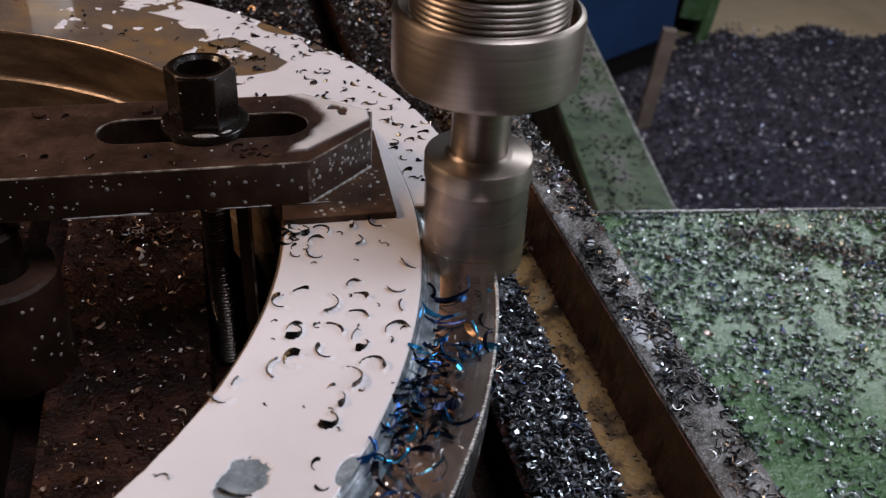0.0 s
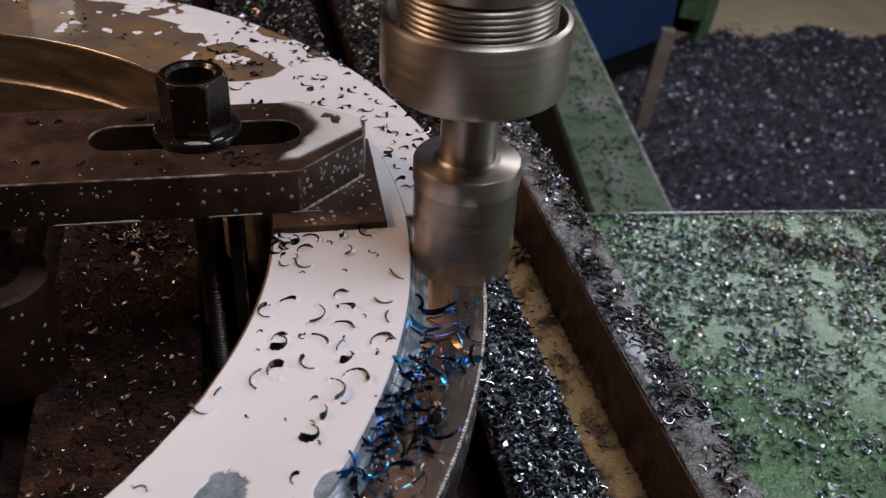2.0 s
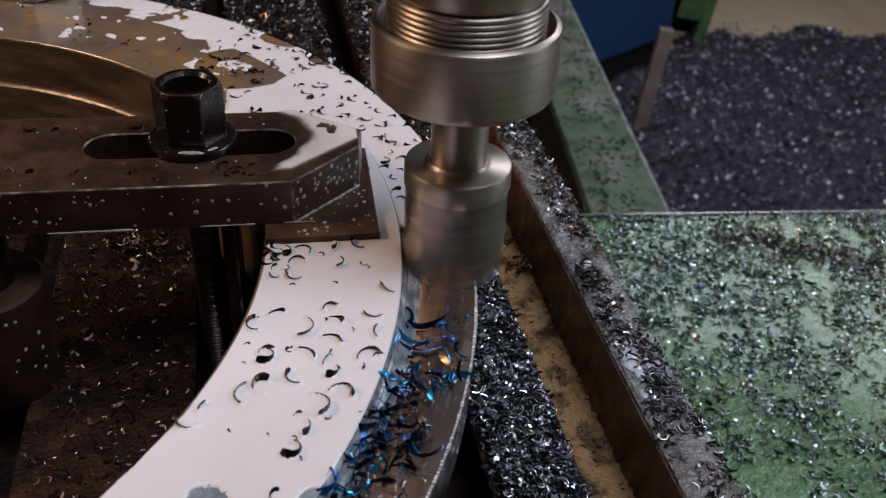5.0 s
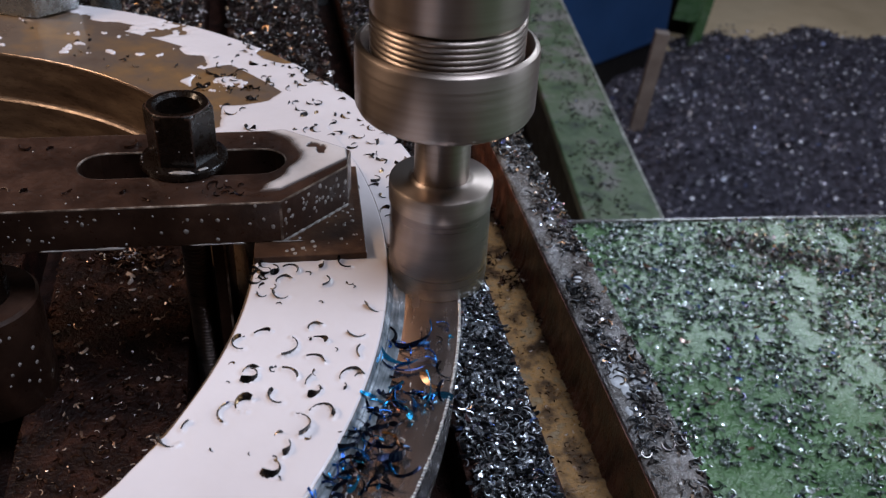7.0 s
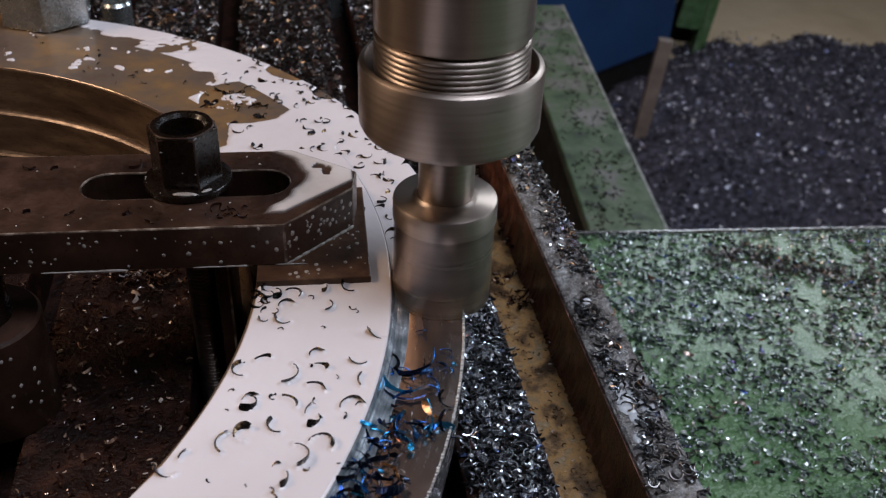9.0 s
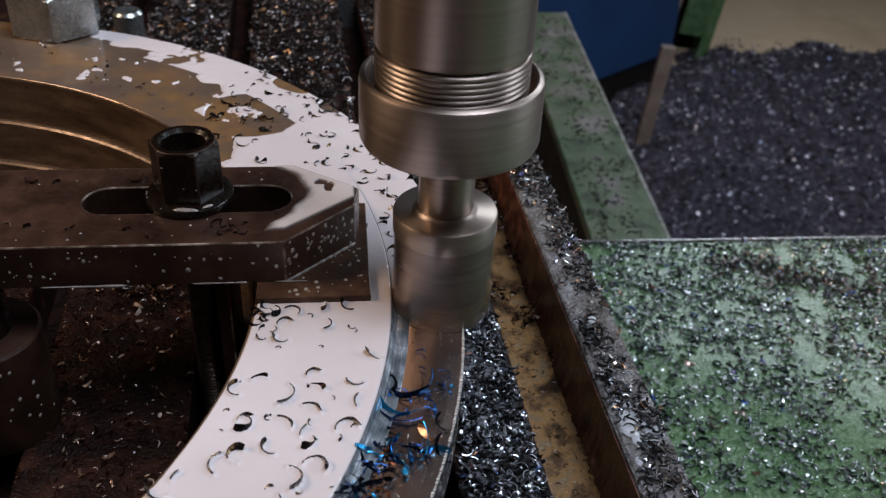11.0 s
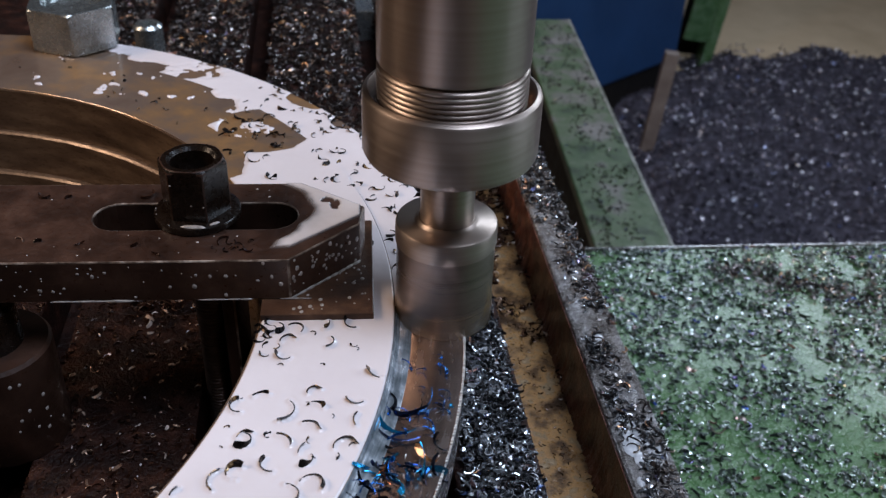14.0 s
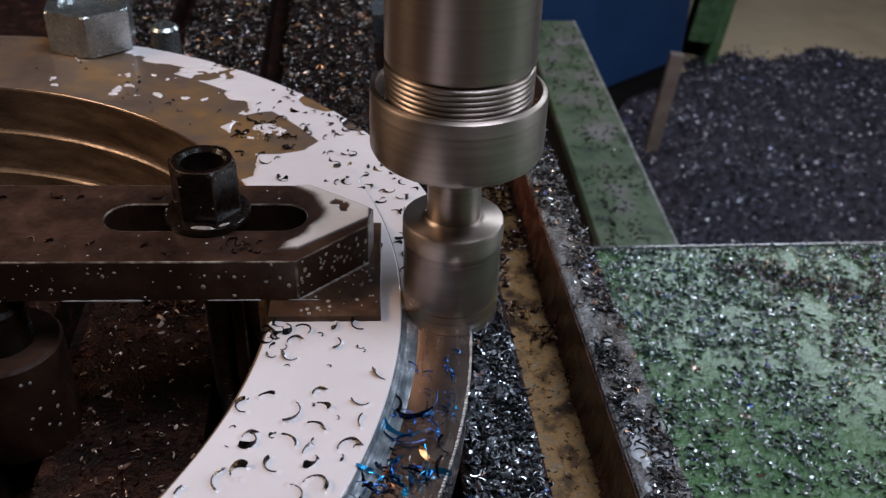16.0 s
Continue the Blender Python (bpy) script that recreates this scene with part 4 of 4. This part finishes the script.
rows += scatter(140, lambda g: (g.gauss(0.144, 0.009), g.gauss(0.086, 0.008), TABLE_Z + 0.002 + 0.003 * g.random()), (0.003, 0.0055), 0.9, 23)
rows += scatter(160, inner_place, (0.0016, 0.0040), 0.9, 24, (1.0, 3.2))
c4 = rides(curls("oily_chips", rows, CHIP_OIL, "brown oily chips on the table inside the ring"))
c4.matrix_basis = ON_TABLE


def lip_place(g):
    v = g.uniform(-0.2, 0.6)
    u = g.uniform(0.3550, 0.3765)
    if noise.noise((v * 30, u * 60, 5)) + 10 * (u - 0.364) < g.uniform(-0.4, 0.3):
        return None
    return u, v, TABLE_Z + 0.0004 + 0.002 * g.random() ** 2


rows = scatter(3000, lip_place, (0.0016, 0.0052), 0.8, 11)
lip_rows = rows[1500:]
rows = rows[:1500]
c5 = rides(curls("lip_chips", rows, CHIP_WET, "fine wet chips on the table lip and in the trough"))
c5.matrix_basis = ON_TABLE


def trough_place(g):
    u, v = g.uniform(0.320, 0.353), 0.03 + 0.45 * g.random()
    if noise.noise((u * 60, v * 50, 8)) < 0.42 - 4.0 * (v - 0.03):
        return None
    return u, v, TABLE_Z - 0.032 + 0.003 * g.random() ** 2


specks = scatter(420, lambda g: (g.uniform(0.320, 0.353), g.uniform(-0.2, 0.1), TABLE_Z - 0.0327), (0.0008, 0.0026), 0.5, 12)
c9 = rides(curls("trough_chips", specks + scatter(2200, trough_place, (0.002, 0.0048), 0.8, 13), CHIP_OIL, "dark brown clumps of chips lying in the trough"))
c9.matrix_basis = ON_TABLE
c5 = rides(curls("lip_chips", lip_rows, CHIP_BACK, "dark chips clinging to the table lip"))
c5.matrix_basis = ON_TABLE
puddles = []
for i in range(26):
    s = RNG.uniform(0.0008, 0.0032)
    puddles.append((pose(RNG.uniform(0.361, 0.374), -0.032 + RNG.gauss(0, 0.007) if i < 16 else RNG.uniform(-0.15, 0.25), TABLE_Z - 0.0001, 0, 0, RNG.uniform(0, 180)), s, s * RNG.uniform(0.4, 0.9), 0.0004))
for u, v, su, sv in ((0.3605, -0.030, 0.0042, 0.0085), (0.3590, -0.019, 0.0024, 0.0050), (0.3622, -0.041, 0.0030, 0.0046), (0.3650, -0.026, 0.0022, 0.0040), (0.3585, -0.052, 0.0018, 0.0030)):
    puddles.append((pose(u, v, TABLE_Z - 0.0001, 0, 0, RNG.uniform(-12, 12)), su, sv, 0.0007))
d3 = splashes("lip_puddles", puddles, PUDDLE, "greyish coolant puddles on the table lip")
d3.matrix_basis = ON_TABLE
curl = rides(tagged(ribbons("lip_curl", [(0.3625, -0.033, TABLE_Z + 0.0014, 0.4, 0.0, 0.0026, 4.4, 0.0014, 0.0006, 0.2, 0.0, 0.0003)], TEMPERED, "dark curled chip in a puddle on the lip", "metal chip", "thing")))
curl.matrix_basis = ON_TABLE


def saddle_place(g):
    x, y = g.uniform(-0.14, 0.46), g.uniform(-0.62, -0.002)
    dense = 0.6 * noise.noise((x * 13, y * 13, 7)) + 1.8 * noise.noise((x * 36, y * 36, 1)) + 0.7 * noise.noise((x * 90, y * 90, 4)) + 2.2 * (y + 0.20) + 0.25 * (0.05 - x)
    if dense < g.uniform(-0.75, 0.55):
        return None
    return x, y, -0.2215 + 0.0022 * g.random() ** 2


rows = scatter(21000, saddle_place, (0.0032, 0.0072), 0.9, 14, (0.5, 2.4))
rows += scatter(700, saddle_place, (0.005, 0.008), 0.9, 17, (1.0, 3.0))
def oily_place(g):
    x = g.uniform(0.03, 0.42)
    y = -0.035 - 0.42 * (x - 0.05) + g.gauss(0, 0.012 + 0.08 * max(0.0, x - 0.1))
    return (x, y, -0.2212 + 0.003 * g.random()) if noise.noise((x * 30, y * 40, 2)) > -0.15 and y < -0.004 else None


c0 = curls("oily_saddle_chips", scatter(1500, oily_place, (0.0035, 0.0065), 0.9, 31, (0.6, 2.4)), CHIP_BACK, "dark brown chips in a streak over the green plate")
c0.matrix_basis = SADDLE
c6 = curls("saddle_chips", rows, CHIP_SADDLE, "dark and bright chips strewn over the green plate")
c6.matrix_basis = SADDLE
def beam_place(g):
    k, u = 1.08 * g.random() ** 1.5 - 0.30, g.uniform(0.004, 0.096)
    if noise.noise((k * 16, u * 30, 6)) + 0.35 * noise.noise((k * 45, u * 60, 1)) < g.uniform(-0.25, 0.35):
        return None
    return 0.268 - 0.112 * k - u, 0.729 + k, -0.4292


rows = scatter(1700, beam_place, (0.002, 0.0058), 0.7, 15)
curls("beam_chips", rows, CHIP_DARK, "dark chips scattered on the green beam")

# chips that leave the cutter and come to rest on the step: second, degrees, distance from the ring's centre
FALLS = []
rng = random.Random(21)
for i in range(18):
    t0 = 0.4 + 15.2 * i / 18 + rng.uniform(-0.2, 0.2)
    FALLS.append((t0, rng.uniform(-2.2, 2.2) + 7.35 * t0 / 16, rng.uniform(R_MID + 0.002, R_OUT - 0.003)))
FALLEN = []
for t0, a, r in FALLS:
    s = rng.uniform(0.003, 0.0055)
    chip = ribbons("milled_chip", [(0, 0, 0, 0, rng.gauss(0, 0.25), s * 0.65, rng.uniform(1.2, 2.8), s * 0.3, s * 0.1, rng.uniform(-1.3, 1.3), rng.uniform(-1, 1), 0.00025)], CHIP_BLUE_ONE, "heat-blued curled chip falling onto the milled step", "metal chip", "thing")
    chip["group"] = "chips leaving the cutter"
    FALLEN.append((chip, t0, pose(CX + r * math.cos(radians(a)), CY + r * math.sin(radians(a)), LEDGE_Z + 0.0012, rng.uniform(-20, 20), rng.uniform(-20, 20), rng.uniform(0, 80))))


def motions():
    def turned(t):
        s = t / SECONDS
        return HUB @ Matrix.Rotation(TURN * s - 0.0029 * s * (s - 1), 4, "Z") @ HUB.inverted()

    for thing in TURNING:
        base = thing.matrix_basis.copy()
        walk(thing, [(i / 2, turned(i / 2) @ base) for i in range(33)])
    # each chip waits in the cutter, drops to the step and rides away with the ring
    for chip, t0, rest in FALLEN:
        wait = pose(0.0, 0.004, LEDGE_Z + 0.004)
        rows = [(0.0, wait), (t0, wait)]
        t = t0 + 0.15
        while t < 16:
            rows.append((t, turned(t) @ rest))
            t += 1.0
        walk(chip, rows + [(16.0, turned(16.0) @ rest)])
    # the tool spins, 80 degrees from one row to the next
    walk(spindle, [(i / FPS, pose(0, 0, 0, 0, 0, -80 * i)) for i in range(int(16 * FPS) + 1)])


motions()
